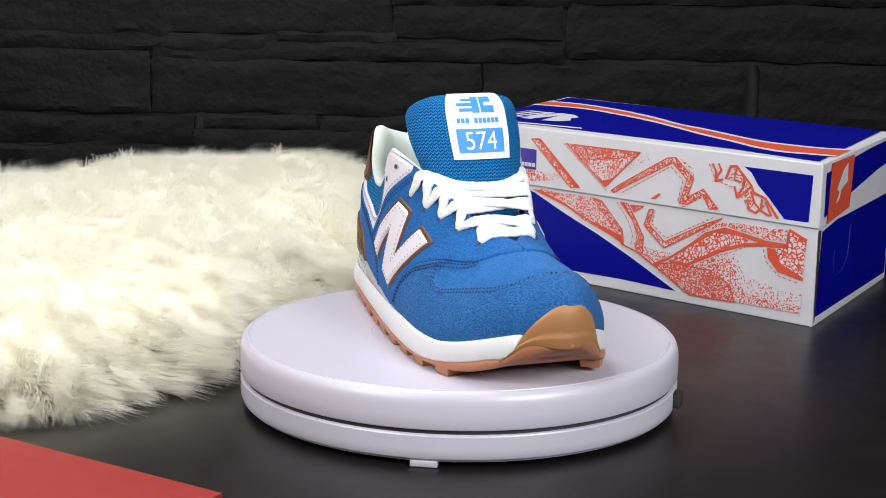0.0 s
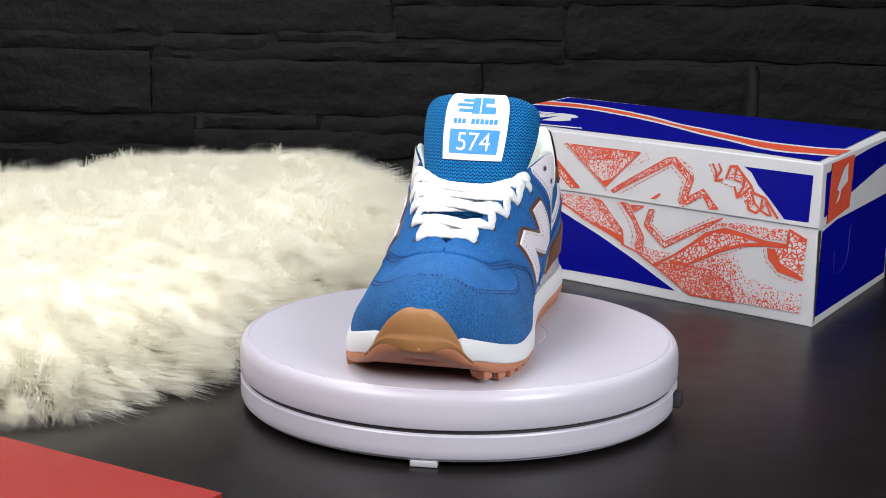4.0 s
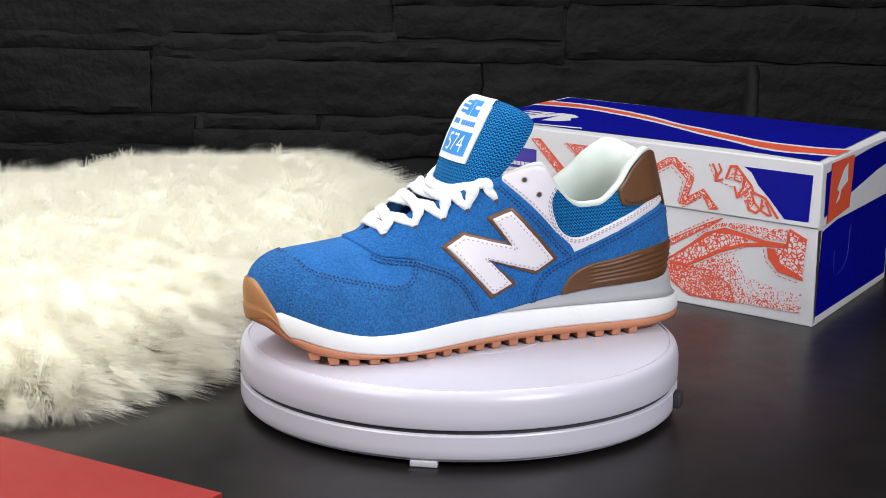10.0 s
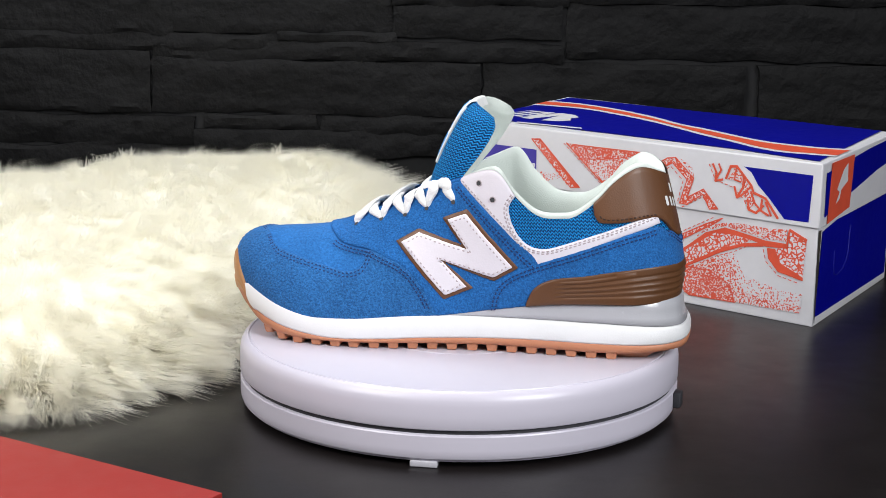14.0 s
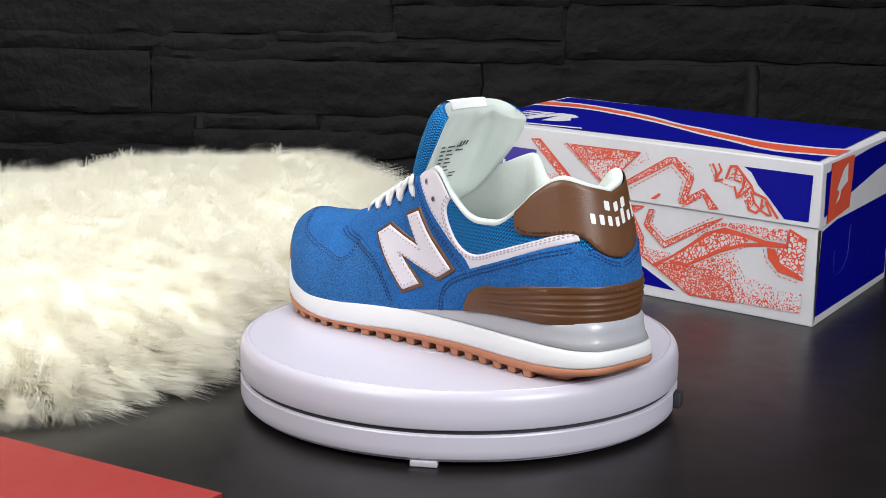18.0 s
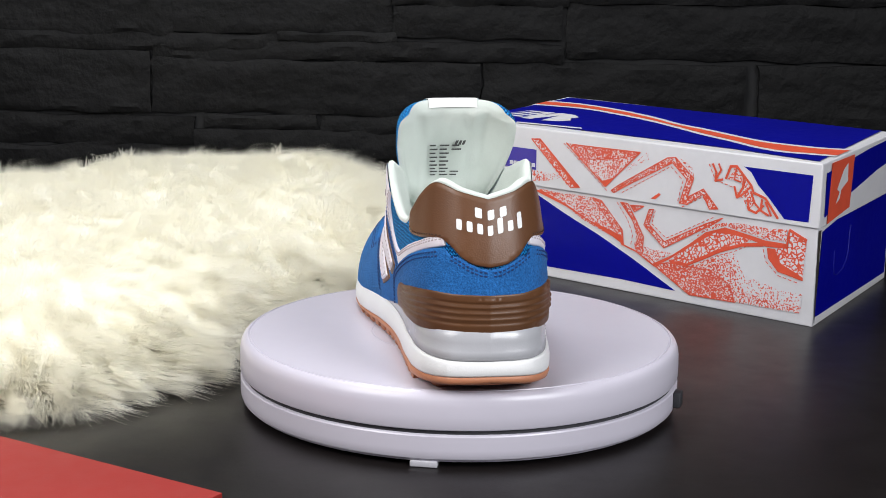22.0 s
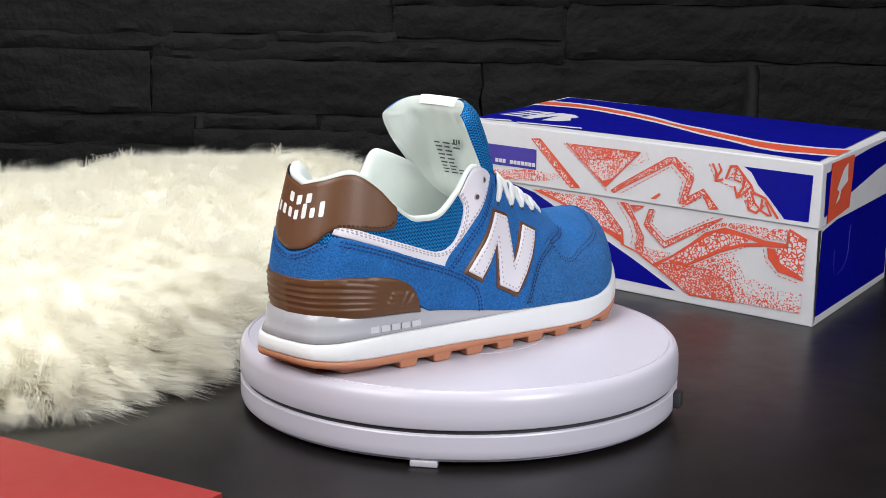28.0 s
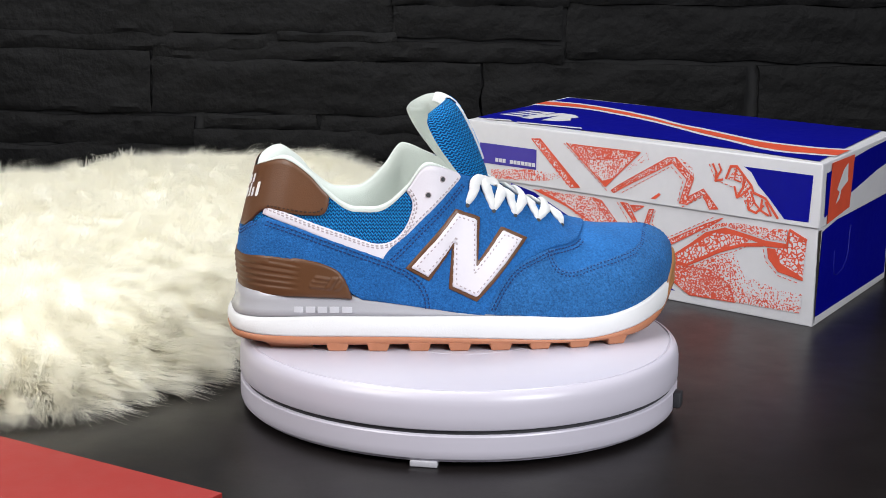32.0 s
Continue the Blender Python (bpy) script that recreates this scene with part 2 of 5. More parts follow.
printed("lidf", "B", [(67.2, 116.7), (7.5, 116.7), (9.4, 80.6), (30.1, 80.4), (43.6, 94.5), (54.0, 103.7), (60.5, 113.0)])
printed("lidf", "D", [(330.2, 107.9), (268.3, 108.1), (268.3, 90.7), (329.8, 90.5)])
printed("basef", "B", [(295.9, 75.9), (271.2, 71.1), (237.7, 56.9), (202.2, 43.5), (167.6, 28.5), (125.5, 8.3), (178.0, 9.7), (236.0, 8.9), (294.0, 8.4)])
printed("lidf", "S", [(273.6, 116.7), (264.6, 117.7), (222.4, 81.4), (231.7, 80.3)])
printed("lidf", "O", [(265.6, 117.6), (262.9, 115.9), (222.0, 81.0), (226.4, 80.4)])
dashes("lidf", [(268.4, 112.1), (233.7, 80.8)])
printed("lidf", "S2", [(317.0, 85.5), (269.8, 91.0), (257.6, 87.6), (253.5, 83.2), (285.7, 79.4), (316.8, 78.1)])
printed("lidf", "S3", [(269.7, 90.2), (239.8, 89.7), (247.5, 84.0), (259.4, 82.5)])
printed("lidf", "S2", [(236.9, 117.1), (163.3, 117.2), (196.3, 85.4)])
printed("lidf", "S", [(230.1, 116.5), (222.9, 105.1), (188.8, 109.0), (174.1, 112.6), (163.3, 117.2)])
printed("lidf", "O", [(209.2, 98.0), (199.3, 89.7), (187.3, 94.0), (196.9, 85.0)])
stroke("lidf", 1.2, [(163.3, 117.2), (196.3, 85.4), (236.9, 117.1)])
dashes("lidf", [(239.8, 116.8), (193.3, 81.1)])
printed("lidf", "S3", [(173.8, 105.2), (156.1, 118.0), (154.9, 112.0), (177.2, 99.4)])
printed("lidf", "S", [(190.3, 82.9), (179.9, 90.1), (137.1, 115.6), (129.2, 116.9), (111.8, 102.2), (117.2, 86.2), (102.5, 94.7), (88.6, 80.7), (96.2, 79.7), (102.8, 90.5), (117.3, 80.8), (124.1, 80.9), (117.9, 100.5), (132.0, 112.4), (177.4, 87.5), (187.8, 81.2)])
dashes("lidf", [(179.6, 82.3), (133.4, 109.3), (121.6, 99.1), (126.3, 80.2)])
dashes("lidf", [(121.7, 77.9), (102.7, 88.6), (96.4, 82.1)])
printed("lidf", "O", [(151.6, 80.9), (143.8, 86.5), (141.9, 85.2), (147.1, 81.0)])
printed("lidf", "S3", [(125.9, 116.9), (113.3, 110.7), (111.8, 103.2), (118.8, 110.0)])
printed("lidf", "S2", [(81.3, 104.9), (75.4, 114.6), (66.6, 108.6), (59.8, 101.9), (55.9, 89.3), (61.9, 82.9), (69.5, 104.5)])
stroke("lidf", 1.8, [(94.9, 115.6), (91.3, 109.4), (92.0, 102.7), (85.6, 104.4)])
stroke("lidf", 1.6, [(89.5, 116.2), (87.1, 111.8), (92.0, 102.7)])
stroke("lidf", 2.0, [(82.4, 105.7), (78.7, 115.6), (73.4, 116.2), (66.6, 109.5), (59.9, 102.8), (57.5, 97.5), (46.8, 94.2), (35.6, 80.4)])
stroke("lidf", 1.4, [(73.4, 116.2), (74.9, 105.7), (69.5, 104.5)])
stroke("lidf", 1.8, [(66.6, 109.5), (67.1, 100.1), (72.0, 91.9), (74.6, 100.1)])
stroke("lidf", 1.6, [(72.0, 91.9), (67.9, 94.3), (59.8, 101.9)])
stroke("lidf", 1.8, [(62.4, 91.3), (60.9, 83.9), (54.5, 82.0), (48.5, 88.4)])
stroke("lidf", 1.6, [(59.6, 97.2), (55.9, 89.3), (50.4, 84.4)])
stroke("lidf", 1.8, [(49.9, 92.9), (50.4, 84.4), (43.9, 81.5)])
stroke("lidf", 1.6, [(46.6, 91.4), (41.4, 81.5)])
dashes("lidf", [(98.1, 115.2), (92.1, 103.6), (74.6, 99.1), (65.6, 90.9), (59.7, 81.3)])
printed("basef", "S2", [(272.2, 73.4), (262.2, 74.6), (209.2, 74.1), (199.5, 72.1), (178.8, 51.2), (177.4, 40.3), (187.0, 43.7), (218.0, 53.8), (237.9, 64.0)])
printed("basef", "O", [(272.2, 73.4), (262.2, 73.8), (236.0, 65.0), (214.2, 55.5), (177.7, 45.8), (177.0, 38.8), (187.0, 43.7), (237.9, 63.6)])
printed("basef", "S", [(209.2, 74.1), (200.5, 72.8), (178.8, 51.2), (177.0, 38.8), (187.3, 51.6)])
printed("basef", "S", [(181.3, 73.8), (174.2, 73.7), (165.4, 61.0), (157.7, 48.1), (158.3, 34.1), (152.4, 33.0), (142.8, 26.5), (149.8, 27.4), (163.0, 34.4), (165.5, 39.0), (162.4, 47.5), (168.9, 60.5)])
dashes("basef", [(184.8, 73.4), (173.6, 59.9), (168.3, 48.6), (170.2, 38.3)])
dashes("basef", [(177.2, 72.9), (168.1, 59.6), (164.3, 48.2), (166.7, 37.9)])
stroke("basef", 1.3, [(180.0, 43.0), (178.6, 39.1), (164.2, 35.2), (146.2, 25.9)])
printed("basef", "S", [(153.0, 71.5), (149.1, 72.1), (153.1, 59.7), (137.5, 47.1), (99.6, 67.0), (84.6, 73.5), (90.9, 68.8), (137.8, 42.1), (157.7, 58.1)])
dashes("basef", [(147.2, 71.3), (150.2, 60.1), (135.9, 50.3), (91.2, 73.9)])
printed("basef", "S", [(171.4, 72.6), (158.5, 73.5), (167.5, 67.7)])
printed("basef", "S2", [(114.3, 50.4), (95.2, 66.7), (82.3, 70.3), (65.2, 71.7), (44.0, 70.9), (27.5, 72.3), (26.9, 63.0), (45.6, 62.2), (64.8, 65.2), (82.1, 67.5), (99.3, 61.3)])
printed("basef", "N", [(130.5, 33.9), (114.1, 46.5), (99.2, 58.4), (84.0, 62.5), (68.9, 62.7), (58.1, 59.5), (72.7, 52.6), (89.7, 46.2), (102.6, 39.5), (115.7, 32.2), (128.1, 31.7)])
printed("basef", "O", [(147.5, 27.7), (129.5, 37.4), (114.2, 48.5), (99.3, 60.3), (82.1, 66.6), (69.1, 64.9), (56.1, 63.0), (45.5, 61.3), (25.8, 61.3), (26.6, 57.5), (45.2, 56.6), (58.1, 60.0), (73.2, 61.7), (90.5, 61.2), (103.3, 53.0), (120.6, 41.3), (133.9, 32.4), (145.1, 26.1)])
printed("basef", "O", [(132.7, 33.0), (115.7, 32.6), (100.5, 41.2), (87.6, 48.5), (64.3, 56.7), (45.4, 59.4), (47.3, 56.3), (66.3, 53.5), (85.3, 45.9), (100.3, 37.9), (115.6, 30.3), (131.5, 30.6)])
printed("basef", "S2", [(164.2, 35.2), (155.1, 40.6), (150.3, 39.3), (129.6, 38.8), (147.5, 27.7)])
printed("basef", "N", [(25.3, 70.7), (10.4, 66.3), (12.3, 35.7), (31.8, 41.7), (36.4, 48.5), (36.8, 56.0), (25.6, 59.5)])
printed("basef", "O", [(44.1, 55.8), (36.8, 56.0), (31.6, 45.5), (11.9, 37.3), (11.8, 34.5), (33.7, 38.6), (42.6, 47.6)])
stroke("basef", 2.2, [(25.0, 72.2), (10.8, 66.5)])
stroke("basef", 1.6, [(25.4, 71.6), (27.1, 59.3)])
dashes("basef", [(47.2, 54.4), (44.5, 45.4), (33.5, 35.7), (14.7, 32.2)])
dashes("basef", [(111.0, 29.4), (89.5, 42.4), (72.4, 48.8), (55.8, 57.9)])
printed("basef", "S", [(147.4, 26.8), (112.2, 7.6), (70.2, 8.4), (75.2, 21.4), (93.2, 30.2), (113.3, 30.6), (133.8, 30.4)])
printed("basef", "S2", [(113.3, 30.6), (87.4, 43.7), (76.4, 42.1), (68.2, 30.3), (62.1, 17.8), (44.8, 14.9), (13.6, 14.5), (13.2, 8.9), (70.2, 8.4), (75.2, 21.4), (93.2, 30.2)])
printed("basef", "S3", [(87.4, 44.7), (72.4, 48.4), (62.8, 31.1), (32.8, 24.5), (12.1, 24.1), (12.4, 12.8), (44.8, 14.9), (62.1, 17.8), (68.2, 30.3)])
printed("lids", "B", [(9.6, 118.0), (124.9, 123.1), (209.9, 125.7), (215.1, 105.7), (149.7, 102.2), (76.3, 93.6), (76.7, 91.7), (9.3, 84.3)])
printed("lids", "O", [(21.1, 124.2), (80.5, 123.6), (74.1, 82.6), (16.2, 78.0)])
printed("lids", "W", [(52.1, 115.3), (63.2, 119.1), (64.8, 104.7), (47.9, 100.0), (44.8, 93.3), (35.2, 90.4), (43.7, 98.8), (37.2, 101.9)])
printed("bases", "B", [(12.7, 72.6), (77.4, 79.2), (173.6, 84.4), (199.5, 85.6), (203.2, 6.2), (4.2, 7.3)])
printed("top", "B", [(5.8, 7.2), (82.7, 16.1), (162.8, 17.4), (247.8, 16.0), (346.5, 17.5), (345.6, 56.6), (340.4, 198.3), (279.4, 198.5), (186.2, 199.8), (100.7, 204.5), (13.4, 202.4), (9.5, 91.2)])
STRIPE_UP = [(346.5, 161), (341.8, 161.6), (308.2, 165.6), (262.3, 156.1), (216.7, 136.8), (175.7, 112.2), (143.6, 100.3), (110.3, 85.0), (76.7, 72.0), (46.1, 70.9), (24.9, 73.2), (1, 83)]
STRIPE_LO = [(1, 35.5), (20.3, 31.8), (42.3, 26.3), (68.7, 31.2), (101.0, 48.7), (133.7, 64.3), (170.9, 86.7), (208.8, 107.3), (244.9, 120.9), (281.1, 131.7), (312.2, 131.1), (346.5, 123.3)]
printed("top", "W", [tuple(p) for p in smooth_line(STRIPE_UP, 5)] + [tuple(p) for p in smooth_line(STRIPE_LO, 5)])
printed("top", "O", [(p[0], p[1] - 7.5) for p in smooth_line(STRIPE_UP, 5)] + [(p[0], p[1] + 7.5) for p in smooth_line(STRIPE_LO, 5)])
for q in range(4):      # the maker's sign as plain slanted bars and a block
    printed("top", "W", [(338 - q * 3, 46 + q * 12), (313 - q * 4, 46 + q * 12), (309 - q * 4, 53 + q * 12), (333 - q * 3, 53 + q * 12)])
printed("top", "W", [(309, 40), (300, 40), (287, 78), (287, 40), (272, 46), (264, 58), (270, 68), (268, 82), (278, 92), (294, 94), (301, 70), (300, 92), (306, 92)])
printed("top", "W", [(332.7, 15.9), (309.6, 22.8), (306.1, 16.8), (329.1, 9.9)])
printed("top", "W", [(300.3, 17.5), (235.7, 26.7), (232.7, 20.9), (296.8, 11.6)])
# name marks on the violet label, plain bars
for i, w in enumerate((7, 6, 8, 0, 6, 6, 3, 6, 6, 6, 6)):
    if w:
        s0 = 0.3125 - i * 0.0040
        bm = block(s0 - 0.0031, s0, -0.0009, -0.0002, 0.0930, 0.0962)
        part("name_mark", sheared(bm), M_BOXWHITE, lid, smooth=False)
# the open corner: raw card edge, with the corner's shadow put into its dark colour
bm = bmesh.new()
bm.faces.new([bm.verts.new((0.0018 - 0.0007, a, b)) for a, b in ((0.0030, 0.0745), (0.0032, 0.003), (0.0046, 0.003), (0.0092, 0.0745))])
part("worn_edge", sheared(bm), M_KRAFTSHADE, body, "raw card edge at the corner, with its shadow in the dark colour", smooth=False)
# the hand hole flap pressed in the side of the body
M_PRESSED = mat("pressed_blue", (0.008, 0.010, 0.22), 0.38)
slot = [(0.086, 0.066), (0.084, 0.046), (0.079, 0.038), (0.070, 0.033), (0.056, 0.031), (0.048, 0.033), (0.046, 0.040), (0.046, 0.052)]
bm = bmesh.new()
prev = None
for (a, b), (c, d) in zip(slot, slot[1:] + [(0.046, 0.060)]):
    t = Vector((c - a, d - b)).normalized() * 0.0006
    q = [bm.verts.new((0.0018 - up_, a + k * t.y, b - k * t.x)) for k, up_ in ((-1, 0.0005), (0, 0.0014), (1, 0.0005))]
    if prev:
        for k in range(2):
            bm.faces.new((prev[k], prev[k + 1], q[k + 1], q[k]))
    prev = q
part("flap_crease", sheared(bm), M_PRESSED, body, "pressed outline of the hand hole")


# ---------- the sneaker's upper: one smooth surface over stations round the foot ----------
# u runs from the heel's middle (0) to the toe's middle (1) on each side, v from the sole's edge (0) to collar, throat or ridge (1)
ST_U = [0.0, 0.05, 0.12, 0.20, 0.27, 0.34, 0.41, 0.48, 0.54, 0.60, 0.66, 0.72, 0.78, 0.83, 0.88, 0.94, 0.97, 1.0]
BOT_X = [-136, -134, -126, -111, -96, -80, -62, -44, -28, -10, 12, 34, 56, 76, 98, 122, 132.5, 138.5]
BOT_M = [6.5, 20, 33, 40, 42.5, 43, 42.5, 42.5, 43, 44.5, 48, 52.5, 55.5, 55, 50, 34, 24, 12.5]
BOT_L = [6.5, -8, -20, -27, -31, -33.5, -36.5, -39, -41, -43, -45, -46, -46, -43.5, -36.5, -17.5, -4, 12.5]
BOT_Z = [38, 38, 38, 38, 38, 37.5, 36, 33.5, 31, 28, 25, 22.5, 20.5, 20.5, 24, 32, 37, 39]
TOP_X = [-124, -121, -111, -97, -87, -71, -55, -41, -28, -6, 18, 38, 56, 68, 84, 98, 105, 110]
TOP_M = [7, 20, 31, 38, 42, 45, 47, 49, 49, 40, 32, 25, 18, 9, 9.5, 11.5, 12.5, 12.5]
TOP_L = [7, -6, -17, -24, -28, -31, -33, -34, -34.5, -26, -18, -11, -4, 9, 9.5, 11.5, 12.5, 12.5]
TOP_Z = [111, 114.5, 118.5, 110, 99, 89.5, 90.5, 102, 116, 108.5, 98, 88.5, 79.5, 74, 70, 68.8, 68.4, 68]
OUT_1 = [1, 1, 1, 1.5, 2, 2, 2, 2, 2, 2, 2, 2.5, 2.5, 3, 3.3, 3.5, 3.5, 3.5]
UP_1 = [32, 32, 32, 30, 26, 23, 22, 22, 24, 24, 22, 20, 19, 18.5, 18.5, 18, 18, 18]
OUT_2 = [6, 6, 5, 4, 3, 1, 0, 0, 2, 6, 10, 13, 17, 25, 28, 25.5, 23, 22]
UP_2 = [24, 24, 26, 24, 20, 18, 18, 22, 26, 22, 17, 13, 9, 3, 0.2, -0.3, -0.3, -0.3]


def interp(us, ys, u):
    """Smooth (monotone cubic) values of a station row at u."""
    us, ys, u = np.asarray(us, float), np.asarray(ys, float), np.clip(np.asarray(u, float), 0, 1)
    d = np.diff(ys) / np.diff(us)
    m = np.empty(len(us))
    m[0], m[-1] = d[0], d[-1]
    for i in range(1, len(us) - 1):
        m[i] = 0.0 if d[i - 1] * d[i] < 0 else (d[i - 1] * (us[i + 1] - us[i]) + d[i] * (us[i] - us[i - 1])) / (us[i + 1] - us[i - 1])
    k = np.clip(np.searchsorted(us, u, side="right") - 1, 0, len(us) - 2)
    h = us[k + 1] - us[k]
    t = (u - us[k]) / h
    return ((2 * t**3 - 3 * t**2 + 1) * ys[k] + (t**3 - 2 * t**2 + t) * h * m[k] + (-2 * t**3 + 3 * t**2) * ys[k + 1] + (t**3 - t**2) * h * m[k + 1])


TABLE_N = 600
TAB_U = np.linspace(0, 1, TABLE_N + 1)
TAB = {}
for side_, ym_, yt_ in ((1, BOT_M, TOP_M), (-1, BOT_L, TOP_L)):
    bx, by, bz = interp(ST_U, BOT_X, TAB_U), interp(ST_U, ym_, TAB_U), interp(ST_U, BOT_Z, TAB_U)
    tx, ty, tz = interp(ST_U, TOP_X, TAB_U), interp(ST_U, yt_, TAB_U), interp(ST_U, TOP_Z, TAB_U)
    # outward direction in plan: at right angles to the sole's edge, straight along the foot at heel and toe
    gx, gy = np.gradient(bx), np.gradient(by)
    ox, oy = -gy * side_, gx * side_
    ln = np.hypot(ox, oy)
    ox, oy = ox / ln, oy / ln
    flat = np.clip((TAB_U - 0.955) / 0.045, 0, 1) ** 2
    ox, oy = ox * (1 - flat) + flat, oy * (1 - flat)
    flat = np.clip((0.06 - TAB_U) / 0.06, 0, 1)
    ox, oy = ox * (1 - flat) - flat, oy * (1 - flat)
    ln = np.hypot(ox, oy)
    ox, oy = ox / ln, oy / ln
    o1, u1, o2, u2 = (interp(ST_U, r, TAB_U) for r in (OUT_1, UP_1, OUT_2, UP_2))
    P0 = np.stack([bx, by, bz], 1)
    P3 = np.stack([tx, ty, tz], 1)
    O = np.stack([ox, oy, 0 * ox], 1)
    Z = np.array([[0, 0, 1.0]])
    TAB[side_] = [P0 / 1000, (P0 + O * o1[:, None] + Z * u1[:, None]) / 1000, (P3 + O * o2[:, None] - Z * u2[:, None]) / 1000, P3 / 1000]


def surf(U, v):
    """Points of the upper. U: -1..1, its sign the side (+ inner), its size u."""
    U, v = np.atleast_1d(np.asarray(U, float)), np.atleast_1d(np.asarray(v, float))
    out = np.empty((len(U), 3))
    for sd in (1, -1):
        k = (U >= 0) if sd == 1 else (U < 0)
        if not k.any():
            continue
        f = np.clip(np.abs(U[k]), 0, 1) * TABLE_N
        i = np.minimum(f.astype(int), TABLE_N - 1)
        w = (f - i)[:, None]
        P = [q[i] * (1 - w) + q[i + 1] * w for q in TAB[sd]]
        t = v[k][:, None]
        out[k] = P[0] * (1 - t)**3 + 3 * P[1] * t * (1 - t)**2 + 3 * P[2] * t * t * (1 - t) + P[3] * t**3
    return out


def surf_normal(U, v):
    """Outward normals of the upper."""
    U, v = np.atleast_1d(np.asarray(U, float)), np.atleast_1d(np.asarray(v, float))
    sd = np.where(U >= 0, 1.0, -1.0)
    au = np.abs(U)
    e = 0.004
    a0, a1 = np.clip(au - e, 0, 1), np.clip(au + e, 0, 1)
    s0 = np.where(sd > 0, a0, -np.maximum(a0, 1e-9))
    s1 = np.where(sd > 0, a1, -a1)
    du = surf(s1, v) - surf(s0, v)
    dv = surf(U, np.minimum(v + 0.01, 1)) - surf(U, np.maximum(v - 0.01, 0))
    n = np.cross(dv, du) * sd[:, None]
    n = n / (np.linalg.norm(n, axis=1, keepdims=True) + 1e-12)
    return n

# ---------- the sneaker's materials ----------
def suede(name, base, nap, size, relief, rough=0.95):
    """Napped leather: a fine mottle of raised fibres over slow shading of the nap."""
    m = mat(name, base, rough, var=0.16, scale=45, bump=0.0002, bump_scale=2400, spec=0.10, sheen=0.05)
    N, L = m.node_tree.nodes, m.node_tree.links
    b = N["Principled BSDF"]
    old = b.inputs["Base Color"].links[0].from_socket
    tc = N.new("ShaderNodeTexCoord")
    nz = N.new("ShaderNodeTexNoise")
    nz.inputs["Scale"].default_value, nz.inputs["Detail"].default_value, nz.inputs["Roughness"].default_value = size, 3.0, 0.65
    L.new(tc.outputs["Object"], nz.inputs["Vector"])
    mr = N.new("ShaderNodeMapRange")
    mr.inputs[1].default_value, mr.inputs[2].default_value = 0.36, 0.70
    mr.inputs[3].default_value, mr.inputs[4].default_value = 1 - nap * 0.8, 1 + nap * 1.8
    L.new(nz.outputs["Fac"], mr.inputs[0])
    sc = N.new("ShaderNodeVectorMath")
    sc.operation = "SCALE"
    L.new(old, sc.inputs[0])
    L.new(mr.outputs[0], sc.inputs["Scale"])
    L.new(sc.outputs[0], b.inputs["Base Color"])
    prev = b.inputs["Normal"].links[0].from_node
    bp = N.new("ShaderNodeBump")
    bp.inputs["Distance"].default_value = relief
    L.new(nz.outputs["Fac"], bp.inputs["Height"])
    L.new(prev.outputs[0], bp.inputs["Normal"])
    L.new(bp.outputs[0], b.inputs["Normal"])
    return m


M_SUEDE = suede("blue_suede", (0.019, 0.120, 0.36), 0.24, 760, 0.0010)
M_NUBUCK = suede("blue_nubuck", (0.022, 0.128, 0.37), 0.19, 700, 0.0005, 0.90)
M_HAIRY = suede("blue_hairy_suede", (0.025, 0.128, 0.35), 0.27, 700, 0.0018)
M_LEATHER = mat("white_leather", (0.74, 0.70, 0.76), 0.5, var=0.04, scale=40, bump=0.00012, bump_scale=900)
M_BROWN = mat("brown_leather", (0.125, 0.052, 0.022), 0.42, var=0.12, scale=30, bump=0.00012, bump_scale=1200)
M_CLIP = mat("brown_rubber", (0.115, 0.047, 0.018), 0.45, var=0.10, scale=30, bump=0.0001, bump_scale=1200)
M_LINING = mat("mint_white_lining", (0.63, 0.68, 0.64), 0.9, var=0.05, scale=50, bump=0.0003, bump_scale=1400, sheen=0.3)
M_MIDSOLE = mat("white_foam", (0.74, 0.74, 0.75), 0.5, var=0.03, scale=30, bump=0.0001, bump_scale=800)
M_GREY = mat("silver_grey_foam", (0.43, 0.43, 0.46), 0.24, var=0.04, scale=30, bump=0.00005, bump_scale=900)
M_GREYTXT = mat("light_grey_relief", (0.56, 0.56, 0.60), 0.35, scale=60)
M_GUM = mat("gum_rubber", (0.47, 0.19, 0.10), 0.5, var=0.08, scale=30, bump=0.0001, bump_scale=900, sss=0.15)
M_GUMTOE = mat("amber_gum_rubber", (0.38, 0.180, 0.068), 0.5, var=0.15, scale=25, bump=0.00008, bump_scale=900, sss=0.1)
M_LACE = mat("white_lace", (0.84, 0.84, 0.84), 0.85, var=0.05, scale=80, bump=0.0005, bump_scale=1500)
M_THREAD = mat("navy_thread", (0.004, 0.028, 0.13), 0.8, scale=200)
M_THREADG = mat("grey_thread", (0.44, 0.38, 0.40), 0.7, scale=200)
M_THREADB = mat("dark_brown_thread", (0.035, 0.014, 0.008), 0.7, scale=200)
M_WHITE = mat("white_print", (0.82, 0.82, 0.82), 0.55, scale=60)
M_LABELBLUE = mat("light_blue_print", (0.05, 0.30, 0.75), 0.6, scale=80)
M_INK = mat("dark_grey_print", (0.07, 0.07, 0.07), 0.7, scale=80)
M_HOLE = mat("hole_shade", (0.05, 0.05, 0.055), 0.8, scale=80)


